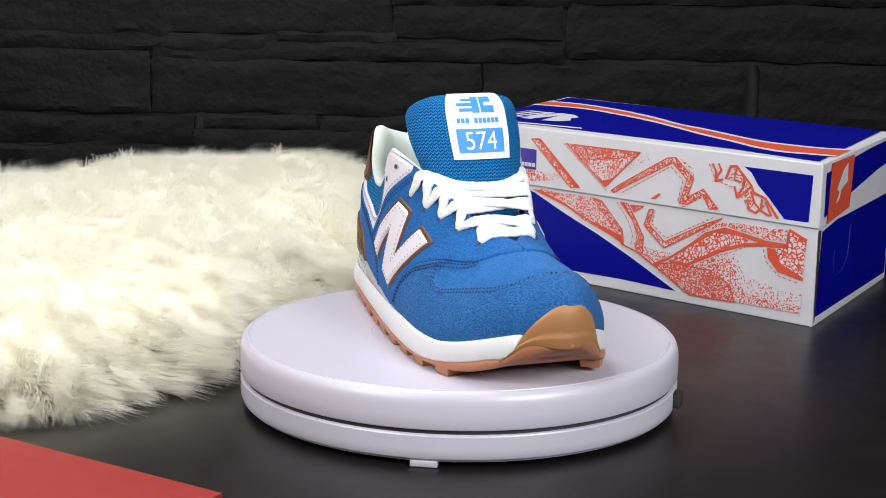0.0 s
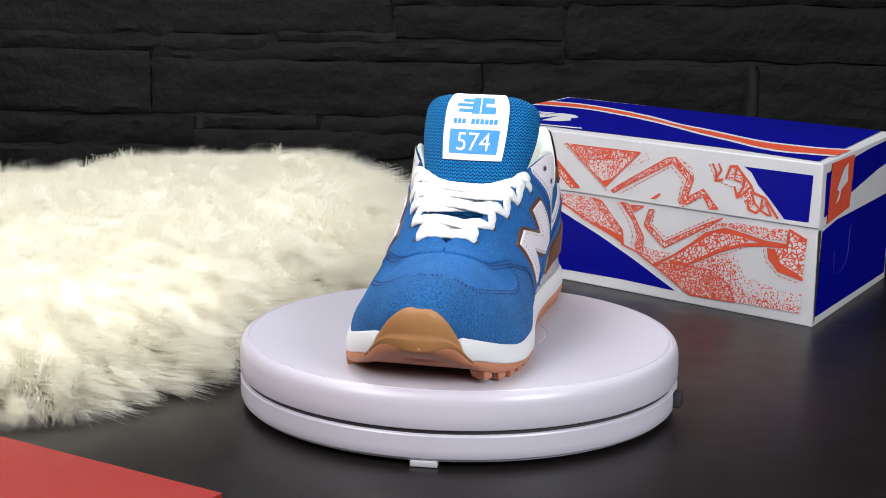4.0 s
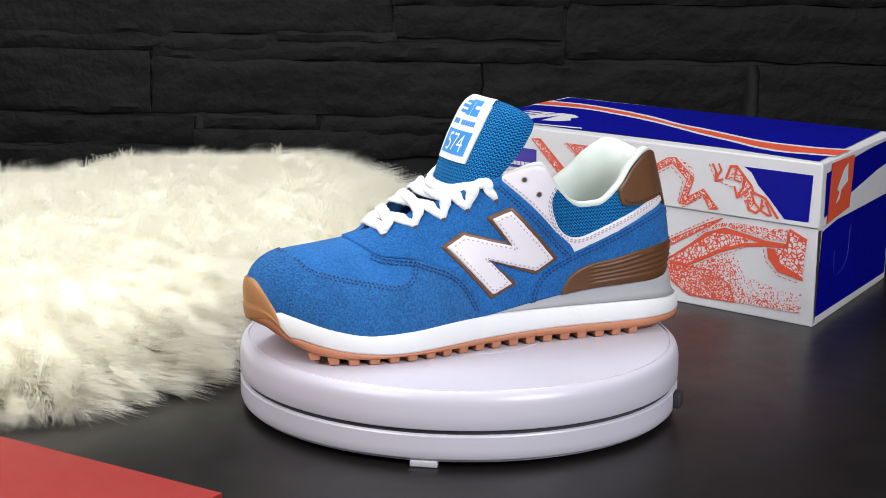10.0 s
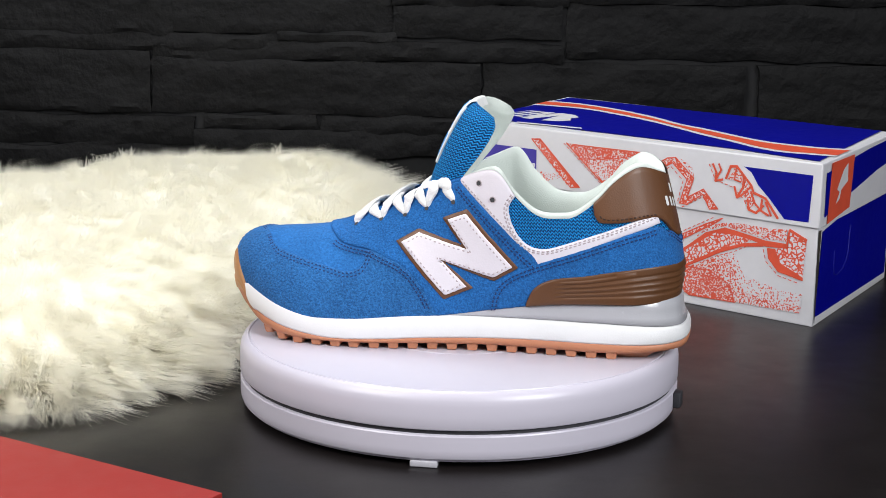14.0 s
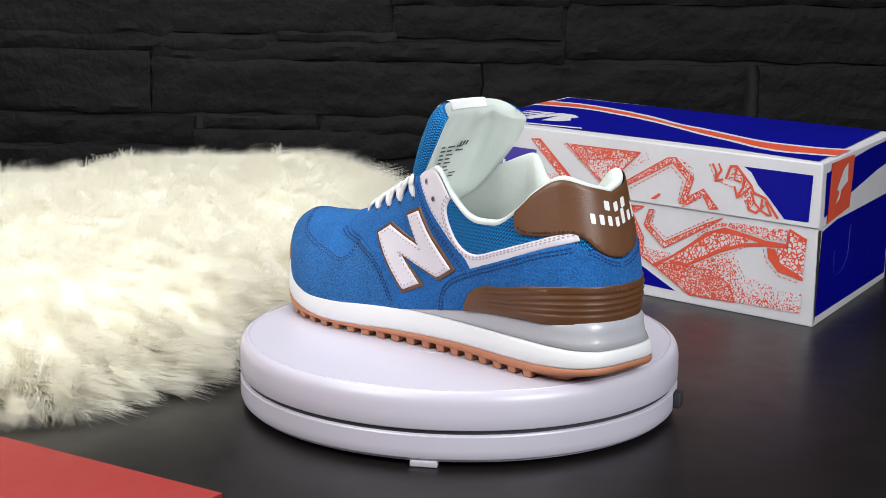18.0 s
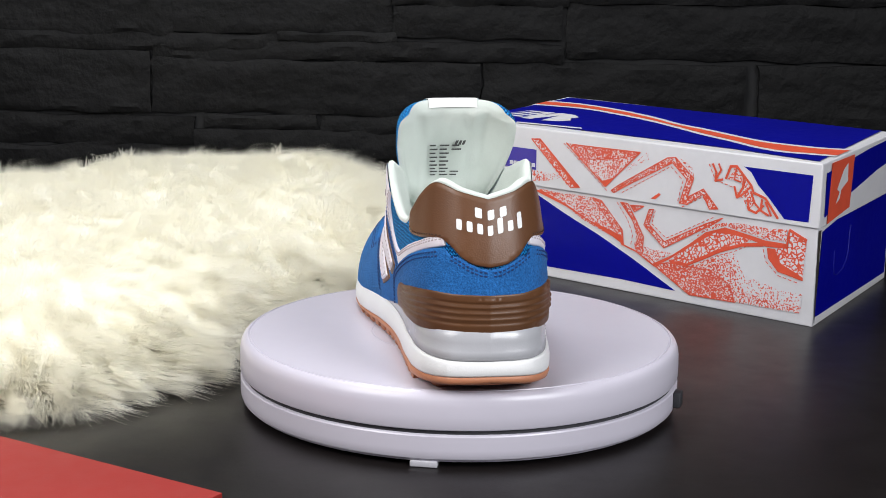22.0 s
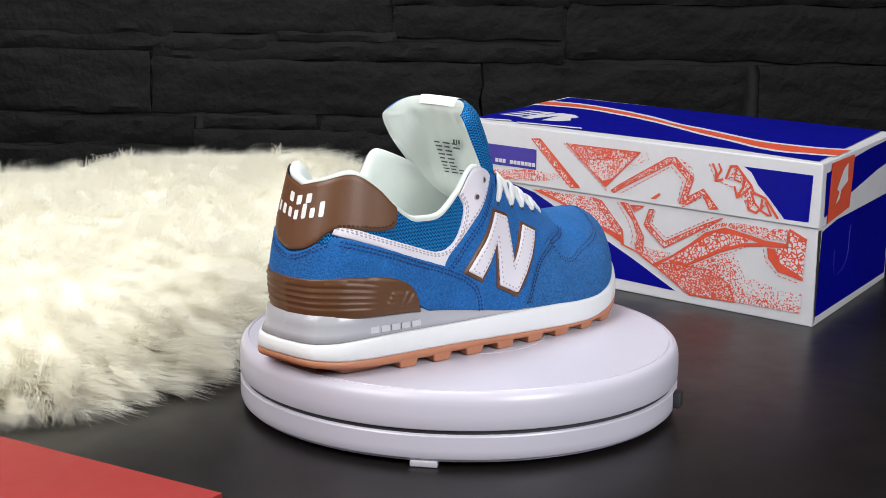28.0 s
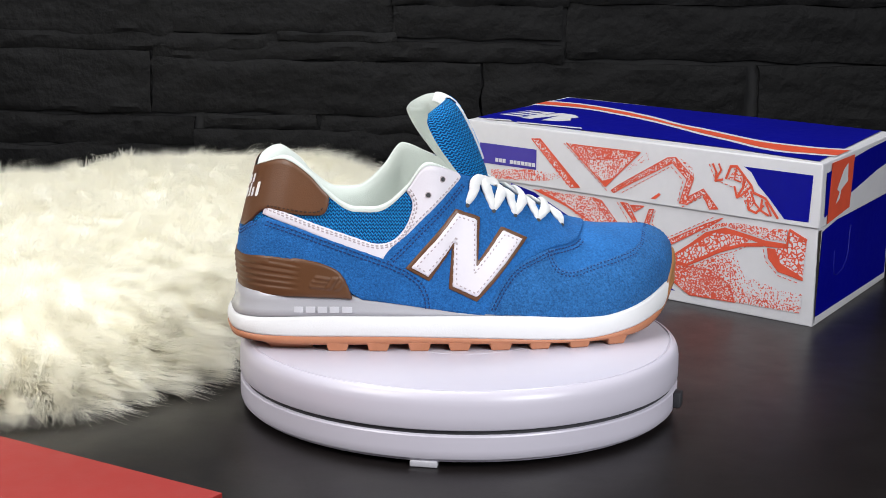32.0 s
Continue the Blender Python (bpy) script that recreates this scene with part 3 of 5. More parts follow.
def fabric(name, lit, dark):
    """A knitted chevron mesh over the sheet's lengths in metres; shade between threads is coloured in."""
    m = bpy.data.materials.new(name)
    m.use_nodes = True
    nt = m.node_tree
    N, L = nt.nodes, nt.links
    b = N["Principled BSDF"]
    b.inputs["Roughness"].default_value = 0.7
    b.inputs["Specular IOR Level"].default_value = 0.2
    
    def math_node(op, a, c=None):
        n = N.new("ShaderNodeMath")
        n.operation = op
        for k, x in enumerate((a, c)):
            if x is None:
                continue
            if isinstance(x, (int, float)):
                n.inputs[k].default_value = x
            else:
                L.new(x, n.inputs[k])
        return n.outputs[0]

    uv = N.new("ShaderNodeUVMap")
    sep = N.new("ShaderNodeSeparateXYZ")
    L.new(uv.outputs[0], sep.inputs[0])
    zig = math_node("PINGPONG", sep.outputs[0], 0.00135)
    row = math_node("ADD", sep.outputs[1], math_node("MULTIPLY", zig, 1.0))
    thread = math_node("SINE", math_node("MULTIPLY", row, 2 * math.pi / 0.0021))
    fib = math_node("SINE", math_node("MULTIPLY", sep.outputs[0], 2 * math.pi / 0.00135))
    h = math_node("ADD", thread, math_node("MULTIPLY", fib, 0.45))
    nz = N.new("ShaderNodeTexNoise")
    nz.inputs["Scale"].default_value = 900
    L.new(uv.outputs[0], nz.inputs["Vector"])
    h2 = math_node("ADD", h, math_node("MULTIPLY", nz.outputs["Fac"], 0.8))
    ramp = N.new("ShaderNodeValToRGB")
    ramp.color_ramp.elements[0].position, ramp.color_ramp.elements[0].color = 0.30, (*dark, 1)
    ramp.color_ramp.elements[1].position, ramp.color_ramp.elements[1].color = 0.62, (*lit, 1)
    mr = N.new("ShaderNodeMapRange")
    mr.inputs[1].default_value, mr.inputs[2].default_value = -1.4, 2.0
    L.new(h2, mr.inputs[0])
    L.new(mr.outputs[0], ramp.inputs[0])
    L.new(ramp.outputs[0], b.inputs["Base Color"])
    bp = N.new("ShaderNodeBump")
    bp.inputs["Distance"].default_value = 0.0006
    L.new(h2, bp.inputs["Height"])
    L.new(bp.outputs[0], b.inputs["Normal"])
    return m


M_KNIT = fabric("blue_knit_mesh", (0.012, 0.33, 0.80), (0.002, 0.036, 0.19))

# ---------- the sneaker ----------
# the shoe stands 0.6 mm ahead of the axis and a trifle to one side of it
SHOE_SET = pose(0.0006, -0.0009, -0.0053)
shoe = tagged(empty("sneaker", pose(0, 0, H_T) @ SHOE_SET),
              "blue suede sneaker with white laces and gum sole", "shoe")
SU, SV = 0.30, 0.085     # lengths that u and v stand for, near enough
INV = {}
for sd_ in (1, -1):
    A_, B_ = np.meshgrid(np.linspace(0.002, 0.97, 380), np.linspace(0, 1, 90), indexing="ij")
    P_ = surf(A_.ravel() * sd_, B_.ravel())
    INV[sd_] = (A_.ravel(), B_.ravel(), P_[:, 0], P_[:, 2])


def inv(side, x, z):
    """(u, v) of the place on one side that shows at x, z (millimetres) from that side."""
    A, B, X, Z = INV[side]
    d = (X - x / 1000) ** 2 + (Z - z / 1000) ** 2
    k = np.argsort(d)[:4]
    w = 1 / (np.sqrt(d[k]) + 2e-5)
    return float((A[k] * w).sum() / w.sum()), float((B[k] * w).sum() / w.sum())


def seg_uv(side, pts):
    """A smooth run of points, in millimetres from the side (large numbers) or in u, v, as u, v."""
    flat = all(abs(p[0]) <= 1.3 and abs(p[1]) <= 1.3 for p in pts)
    line = smooth_line(pts)
    return [tuple(p) for p in line] if flat else [inv(side, *p) for p in line]


def resample(line, step, closed=False):
    P = np.array(line)
    if closed:
        P = np.vstack([P, P[:1]])
    d = np.concatenate([[0], np.cumsum(np.linalg.norm(np.diff(P, axis=0), axis=1))])
    keep = np.concatenate([[True], np.diff(d) > 1e-9])
    P, d = P[keep], d[keep]
    n = max(2, int(round(d[-1] / step)))
    s = np.linspace(0, d[-1], n + 1)
    Q = np.stack([np.interp(s, d, P[:, k]) for k in range(P.shape[1])], 1)
    return Q[:-1] if closed else Q


def inside(poly, pts):
    x, y = pts[:, 0], pts[:, 1]
    c = np.zeros(len(pts), bool)
    for a, b in zip(poly, np.roll(poly, -1, 0)):
        k = (a[1] > y) != (b[1] > y)
        c ^= k & (x < (b[0] - a[0]) * (y - a[1]) / (b[1] - a[1] + 1e-15) + a[0])
    return c


def on_surface(mode, side, a, b, lift):
    """Places over the upper for sheet lengths a, b (metres)."""
    if mode == "toe":
        w = a / SU
        U = np.where(w >= 0, 1, -1) * (1 - np.abs(w))
    elif mode == "heel":
        U = a / SU
        U = np.where(np.abs(U) < 0.0005, 0.0005, U)
    else:
        U = side * np.abs(a / SU)
    v = np.clip(b / SV, 0, 1)
    n = surf_normal(U, v)
    if mode == "heel":     # an even turn of the normal round the heel's middle
        k = np.clip(np.abs(U) / 0.03, 0, 1)[:, None]
        m = n.copy()
        m[:, 1] *= k[:, 0]
        n = m / np.linalg.norm(m, axis=1, keepdims=True)
    return surf(U, v) + n * np.asarray(lift)[:, None]


def poly_patch(name, loop, mode, side, base, h, material, parent, label="", rim=0.0009, step=0.0032, relief=None):
    """A sheet of leather or rubber on the upper: its outline, a rounded rim and its face."""
    from mathutils import geometry
    L = resample(np.array([(p[0] * SU, p[1] * SV) for p in loop]), 0.0016, True)
    area = 0.5 * np.sum(L[:, 0] * np.roll(L[:, 1], -1) - np.roll(L[:, 0], -1) * L[:, 1])
    if area < 0:
        L = L[::-1]
    t = np.roll(L, -1, 0) - np.roll(L, 1, 0)
    t /= np.linalg.norm(t, axis=1, keepdims=True) + 1e-12
    nin = np.stack([-t[:, 1], t[:, 0]], 1)
    inner = L + nin * rim
    mid = L + nin * rim * 0.35
    lo, hi = L.min(0), L.max(0)
    gx, gy = np.meshgrid(np.arange(lo[0], hi[0], step), np.arange(lo[1], hi[1], step), indexing="ij")
    gx = gx + (np.arange(gx.shape[1]) % 2)[None, :] * step / 2
    G = np.stack([gx.ravel(), gy.ravel()], 1)
    G = G[inside(L, G)]
    if len(G):
        dd = np.min(((G[:, None, :] - L[None]) ** 2).sum(2), 1)
        G = G[dd > (rim * 1.9) ** 2]
    n = len(L)
    V = np.vstack([L, mid, inner, G])
    E = [(i, (i + 1) % n) for i in range(n)]
    res = geometry.delaunay_2d_cdt([Vector(p) for p in V], E, [list(range(n))], 1, 1e-7)
    vo, fo, orig = res[0], res[2], res[3]
    a = np.array([p[0] for p in vo])
    b = np.array([p[1] for p in vo])
    lift = np.full(len(a), base + h)
    for i, o in enumerate(orig):
        k = min(o) if len(o) else 0
        if k < n:
            free = (b[i] > 0.997 * SV)
            lift[i] = base - 0.0002 if not free else base + h * 0.9
        elif k < 2 * n:
            lift[i] = base + h * 0.72
    if relief is not None:
        lift = lift + relief(a, b)
    P = on_surface(mode, side, a, b, lift)
    me = bpy.data.meshes.new(name)
    me.from_pydata(P.tolist(), [], [list(f) for f in fo])
    uvl = me.uv_layers.new(name="UVMap")
    li = np.array([l.vertex_index for l in me.loops])
    uvl.data.foreach_set("uv", np.stack([a[li], b[li]], 1).ravel())
    bm = bmesh.new()
    bm.from_mesh(me)
    bpy.data.meshes.remove(me)
    f0 = max(bm.faces, key=lambda f: f.calc_area())
    k = list(f0.verts)[0].index
    bm.normal_update()
    # turn all faces outwards, by the first grid face's own place
    av, bv = a[k:k + 1], b[k:k + 1]
    out = on_surface(mode, side, av, bv, np.array([1.0])) - on_surface(mode, side, av, bv, np.array([0.0]))
    if f0.normal.dot(Vector(out[0])) < 0:
        bmesh.ops.reverse_faces(bm, faces=bm.faces[:])
    return part(name, bm, material, parent, label)


def loop_of(side, *segs):
    out = []
    for s in segs:
        out += seg_uv(side, s)
    return out


def offset_line(pts, d):
    P = np.array(pts, float)
    t = np.gradient(P, axis=0)
    t /= np.linalg.norm(t, axis=1, keepdims=True) + 1e-12
    return P + np.stack([-t[:, 1], t[:, 0]], 1) * d


def stitches(bm, P, N, pitch=0.0026, length=0.0017, wide=0.0008, high=0.00045):
    """Small raised stitches along a line of places P with normals N."""
    P = np.asarray(P)
    d = np.concatenate([[0], np.cumsum(np.linalg.norm(np.diff(P, axis=0), axis=1))])
    for s in np.arange(pitch / 2, d[-1] - length, pitch):
        a = Vector([np.interp(s, d, P[:, k]) for k in range(3)])
        b = Vector([np.interp(s + length, d, P[:, k]) for k in range(3)])
        n = Vector([np.interp(s, d, N[:, k]) for k in range(3)]).normalized()
        if (b - a).length < 1e-6:
            continue
        t = (b - a).normalized()
        w = n.cross(t).normalized() * wide / 2
        m = (a + b) / 2
        v = [bm.verts.new(q) for q in (a - w, a + w, b + w, b - w, m - w * 0.8 + n * high, m + w * 0.8 + n * high)]
        for f in ((0, 1, 5, 4), (2, 3, 4, 5), (1, 2, 5), (3, 0, 4)):
            bm.faces.new([v[i] for i in f])


def stitch_rows(name, side_lines, lift, material, parent, pitch=0.0026, **kw):
    bm = bmesh.new()
    for side, line in side_lines:
        uv = np.array(line)
        U = side * uv[:, 0]
        n = surf_normal(U, uv[:, 1])
        stitches(bm, surf(U, uv[:, 1]) + n * lift, n, pitch, **kw)
    bmesh.ops.recalc_face_normals(bm, faces=bm.faces[:])
    return part(name, bm, material, parent, smooth=False)


def run_mm(side, pts, d):
    """A smooth line in millimetres from the side, moved sideways by d, as u, v."""
    return [inv(side, *p) for p in offset_line(smooth_line(pts, 10), d)]


# the knitted base of the upper, all round, and its toe box
def sheet(name, u_of, n, nv, lift, material, parent, label=""):
    bm = bmesh.new()
    uvl = bm.loops.layers.uv.new("UVMap")
    grid, met = [], []
    for j in range(nv + 1):
        v = j / nv
        U = np.array(u_of(v, n))
        P = surf(U, np.full(len(U), v))
        N_ = surf_normal(U, np.full(len(U), v))
        k = np.clip(np.abs(U) / 0.03, 0, 1)
        N_[:, 1] *= k
        Q = P + N_ * lift
        grid.append([bm.verts.new(q) for q in Q])
        met.append([(s * 0.30, q[2]) for s, q in zip(U, P)])
    for j in range(nv):
        for i in range(len(grid[0]) - 1):
            ids = ((j, i), (j, i + 1), (j + 1, i + 1), (j + 1, i))
            f = bm.faces.new([grid[a][b] for a, b in ids])
            for lp, (a, b) in zip(f.loops, ids):
                lp[uvl].uv = met[a][b]
    bmesh.ops.remove_doubles(bm, verts=bm.verts[:], dist=1e-5)
    bmesh.ops.recalc_face_normals(bm, faces=bm.faces[:])
    return part(name, bm, material, parent, label)


sheet("knit_quarter", lambda v, n: np.linspace(-0.62, 0.62, n + 1) + 1e-6, 150, 30, 0.0, M_KNIT, shoe, "bright blue knitted mesh")


def front_u(v, n):
    ub = np.interp(v, [0, 0.5, 1], [0.42, 0.455, 0.578])
    w = np.linspace(-(1 - ub), 1 - ub, n + 1)
    return np.where(w >= 0, 1, -1) * (1 - np.abs(w))


sheet("toe_box", front_u, 180, 34, 0.0004, M_NUBUCK, shoe, "smooth blue nubuck toe box")

SEAM = [(79, 71.5), (74, 68.5), (68, 64.5), (60, 63), (48, 62), (38, 59), (28, 55.5), (20, 50), (13, 41), (7, 30), (4, 24)]
STRIPE_IN = [(-42, 102), (-38, 95), (-38.5, 88), (-43, 78), (-50, 71.5), (-60, 70), (-75, 74.8), (-100, 83.8), (-121, 92)]
STRIPE_OUT = [(-123.5, 85.5), (-102, 78), (-80, 69), (-60, 60), (-55, 60.5), (-45, 70), (-34, 81.5), (-22, 93.5), (-7, 107)]
SUEDE_TOP = [(-127, 80.5), (-121, 84), (-102, 78.3), (-75, 68.3), (-52, 60), (-39, 54), (-31, 47), (-27, 38), (-26, 28)]
for sd in (1, -1):
    # the side panel that carries the sewn shape
    poly_patch("side_panel", loop_of(sd, SEAM, [(0.64, 0.0), (0.43, 0.0)], [(-62, 36), (-55, 62), (-40, 76.5), (-25, 91.5), (-9, 106)],
                                     [(0.593, 1.0), (0.66, 1.0), (0.74, 1.0), (0.80, 1.0), (0.845, 1.0)]),
               "side", sd, 0.0006, 0.0011, M_SUEDE, shoe)
    # white eyestay and stripe in one piece
    poly_patch("white_stripe", loop_of(sd, STRIPE_IN, [STRIPE_IN[-1], STRIPE_OUT[0]], STRIPE_OUT, [(0.592, 1.0), (0.56, 1.0), (0.53, 1.0), (0.49, 1.0)]),
               "side", sd, 0.0002, 0.0013, M_LEATHER, shoe, "white leather eyestay and stripe")
    # sewn zigzag: brown backing and white top piece
    if sd == 1:
        ZIG = [(27, 68), (16, 75), (-13, 68), (-1, 84), (-13, 89), (-40.5, 58.5), (-29, 51.5), (2, 60), (-13.5, 45), (0, 39)]
    else:
        ZIG = [(-39, 56), (-12, 87), (1, 82), (-0.5, 55), (17, 74.5), (29.5, 68.5), (-0.5, 37.5), (-15, 44.5), (-14, 70), (-29, 50.5)]
    Zp = np.array(ZIG, float)
    ar = 0.5 * np.sum(Zp[:, 0] * np.roll(Zp[:, 1], -1) - np.roll(Zp[:, 0], -1) * Zp[:, 1])
    if ar < 0:
        Zp = Zp[::-1]

    def shrink(Pz, d):
        out = []
        for i in range(len(Pz)):
            p, q, r = Pz[i - 1], Pz[i], Pz[(i + 1) % len(Pz)]
            n1 = np.array([-(q - p)[1], (q - p)[0]]) / np.linalg.norm(q - p)
            n2 = np.array([-(r - q)[1], (r - q)[0]]) / np.linalg.norm(r - q)
            m = n1 + n2
            out.append(q + m / max(0.35, m.dot(m) / 2) * d)
        return np.array(out)

    def straight(Pz):
        return [inv(sd, *(a + (b - a) * i / 16)) for a, b in zip(Pz, np.roll(Pz, -1, 0)) for i in range(16)]

    emb = poly_patch("sewn_emblem", straight(shrink(Zp, -2.2)), "side", sd, 0.0014, 0.0012, M_BROWN, shoe, "zigzag emblem, white leather on brown backing", 0.0006, 0.003)
    poly_patch("emblem_face", straight(Zp), "side", sd, 0.0024, 0.0012, M_LEATHER, emb, "white leather face", 0.0008, 0.003)
    zs = straight(shrink(Zp, 2.1))
    stitch_rows("emblem_stitching", [(sd, zs + zs[:1])], 0.0035, M_THREADG, emb, pitch=0.0030)
    # seams
    stitch_rows("panel_stitching", [(sd, run_mm(sd, SEAM[1:-1], 1.6)[6:]), (sd, run_mm(sd, SEAM[1:-1], 3.4)[6:])], 0.0017, M_THREAD, shoe)
    edge = [(-55, 59), (-45, 68), (-34, 79.5), (-22, 91.5), (-8, 105)]
    stitch_rows("eyestay_stitching", [(sd, run_mm(sd, edge, -1.6)), (sd, run_mm(sd, edge, -3.6))], 0.0018, M_THREAD, shoe)
    stitch_rows("stripe_stitching", [(sd, run_mm(sd, STRIPE_IN, 1.3)), (sd, run_mm(sd, STRIPE_IN, 2.6)), (sd, run_mm(sd, STRIPE_OUT[5:], 2.0))],
                0.0015, M_THREADG, shoe, pitch=0.0028)
    stitch_rows("heel_stitching", [(sd, run_mm(sd, SUEDE_TOP[1:], -2.0)), (sd, run_mm(sd, SUEDE_TOP[1:], -4.2))], 0.0022, M_THREAD, shoe)

# hairy suede mudguard round the toe
GUARD = [(2, 22), (8, 40), (16, 52), (28, 58), (40, 61), (50, 62), (49.5, 57), (53, 51.5), (61, 49.5), (72, 51.5), (91, 55.5), (104, 58.5)]
half = seg_uv(1, GUARD) + [(0.925, 0.61), (0.95, 0.71), (0.975, 0.80)]
loopw = [(1 - u, v) for u, v in half]
guard_loop = loopw + [(0.0, 0.83)] + [(-w, v) for w, v in reversed(loopw)] + [(-0.34, 0.0), (-0.2, 0), (-0.1, 0), (0, 0), (0.1, 0), (0.2, 0), (0.34, 0.0)]
poly_patch("mudguard", guard_loop, "toe", 1, 0.0003, 0.0011, M_HAIRY, shoe, "rough hairy blue suede round the toe", step=0.003)
g2 = GUARD[5:]
for d in (1.5, 3.3):
    rows = []
    for sd in (1, -1):
        line = [inv(sd, *p) for p in offset_line(smooth_line(g2, 10), -d)]
        dv = 0.018 * d / 1.5
        line += [(0.925, 0.61 - dv), (0.95, 0.71 - dv), (0.975, 0.80 - dv), (0.9995, 0.83 - dv)]
        rows.append((sd, line))
    stitch_rows("mudguard_stitching", rows, 0.0013, M_THREAD, shoe)

# heel: suede foxing and brown tab
half = seg_uv(1, SUEDE_TOP)
top = [(0.0, 0.45), (0.02, 0.453), (0.04, 0.479), (0.058, 0.513)]
heel_loop = [(-u, v) for u, v in reversed(half)] + [(-u, v) for u, v in reversed(top[1:])] + top + half + \
            [(0.55, 0.0), (0.49, 0.0), (0.44, 0.09), (0.38, 0.19), (0.2, 0.20), (0.0, 0.20), (-0.2, 0.20), (-0.29, 0.20), (-0.34, 0.10), (-0.39, 0.0), (-0.55, 0.0)]
poly_patch("heel_foxing", heel_loop, "heel", 1, 0.0008, 0.0012, M_SUEDE, shoe, step=0.003)
stitch_rows("heel_stitching", [(s, [(u, v - dv) for u, v in [(0.001, 0.45), (0.02, 0.453), (0.04, 0.479), (0.058, 0.513), (0.085, 0.546)]])
                               for s in (1, -1) for dv in (0.028, 0.055)], 0.0022, M_THREAD, shoe)
tabh = [(0.0, 0.463), (0.03, 0.47), (0.055, 0.513), (0.075, 0.574), (0.10, 0.612), (0.135, 0.609), (0.17, 0.625), (0.205, 0.659), (0.24, 0.717), (0.262, 0.772), (0.272, 0.848),
        (0.275, 0.933), (0.272, 0.999), (0.24, 0.999), (0.20, 0.999), (0.15, 0.999), (0.10, 0.999), (0.05, 0.999)]
tabl = smooth_line(tabh, 6)
tab_loop = [tuple(p) for p in tabl] + [(0.0, 0.999)] + [(-p[0], p[1]) for p in reversed(tabl)]
tab = poly_patch("heel_tab", tab_loop, "heel", 1, 0.0004, 0.0016, M_BROWN, shoe, "brown leather heel tab with white print", step=0.003)
for s in (1, -1):
    stitch_rows("tab_stitching", [(s, [(u - 0.004, v + 0.025) for u, v in [(0.10, 0.612), (0.135, 0.609), (0.17, 0.625), (0.205, 0.659), (0.24, 0.717), (0.258, 0.772), (0.267, 0.848)]])],
                0.0021, M_THREADB, tab)
# the white print on the tab, as plain marks
bm = bmesh.new()


def tab_marks(bm, u0, u1, v0, v1, n, tall=()):
    """A row of plain rounded bars, one for each sign; some rise higher."""
    w = (u1 - u0) / n
    for i in range(n):
        a0, a1 = u0 + w * (i + 0.22), u0 + w * (i + 0.78)
        hi = v1 + (0.042 if i in tall else 0)
        th = np.linspace(0, 2 * math.pi, 24, endpoint=False)
        c, q = np.cos(th), np.sin(th)
        U_ = (a0 + a1) / 2 + (a1 - a0) / 2 * np.sign(c) * np.abs(c) ** 0.35
        V_ = (v0 + hi) / 2 + (hi - v0) / 2 * np.sign(q) * np.abs(q) ** 0.35
        P = on_surface("heel", 1, U_ * SU, V_ * SV, np.full(24, 0.0023))
        bm.faces.new([bm.verts.new(p) for p in P])


tab_marks(bm, -0.040, 0.032, 0.838, 0.915, 3)
tab_marks(bm, -0.070, 0.066, 0.715, 0.795, 7, (0, 2))
bmesh.ops.recalc_face_normals(bm, faces=bm.faces[:])
part("print", bm, M_WHITE, tab, "white print", smooth=False)

# brown ribbed heel clip
clip_m = [(0.0, 0.265), (0.06, 0.26), (0.12, 0.26), (0.20, 0.265), (0.28, 0.285), (0.36, 0.285), (0.41, 0.25), (0.445, 0.17), (0.462, 0.05), (0.465, 0.0)]
clip_l = [(0.0, 0.265), (0.06, 0.26), (0.12, 0.27), (0.18, 0.285), (0.24, 0.31), (0.29, 0.31), (0.33, 0.265), (0.355, 0.14), (0.366, 0.03), (0.368, 0.0)]
cl = [tuple(p) for p in smooth_line(clip_m, 6)] 
cr = [(-p[0], p[1]) for p in smooth_line(clip_l, 6)]


def ribs(a, b):
    u = a / SU
    reach = np.where(u >= 0, 0.40, 0.235)
    k = np.clip((reach - np.abs(u)) / 0.03, 0, 1)
    ph = (b / SV) / 0.042
    g = np.clip((np.sin(2 * math.pi * ph) + 0.25) * 1.8, -1, 1)
    v = b / SV
    taper = -0.0026 * np.clip(1 - v / 0.24, 0, 1) * np.clip((0.20 - np.abs(u)) / 0.08, 0, 1)
    # raised slanted bars and a block, the plain mark on the outer side
    w = (-u - 0.262 - (v - 0.08) * 0.14) / 0.075
    high = np.clip((v - 0.075) / 0.01, 0, 1) * np.clip((0.205 - v) / 0.01, 0, 1)
    bars = np.where((w > 0) & (w < 0.45), np.sin(v / 0.021 * math.pi) > 0.0, (w > 0.5) & (w < 1) & (np.abs(w - 0.75) > 0.05))
    mark = np.where(u < 0, 0.0008 * high * bars, 0.0)
    return -0.0011 * k * (1 - g) / 2 + taper + mark


clip = poly_patch("heel_clip", cr[::-1] + cl[1:], "heel", 1, 0.0012, 0.0022, M_CLIP, shoe, "brown rubber heel clip with ribs", rim=0.0014, step=0.0011, relief=ribs)

# ---------- sole ----------
def ring_dir(U):
    sd = np.where(U >= 0, 1, -1)
    P0 = surf(U, np.zeros(len(U)))
    out = np.empty((len(U), 2))
    for s in (1, -1):
        k = sd == s
        f = np.clip(np.abs(U[k]), 0, 1) * TABLE_N
        i = np.clip(f.astype(int), 0, TABLE_N)
        d = TAB[s][1][i] - TAB[s][0][i]
        d = d[:, :2] / (np.linalg.norm(d[:, :2], axis=1, keepdims=True) + 1e-12)
        out[k] = d
    return P0[:, :2], out


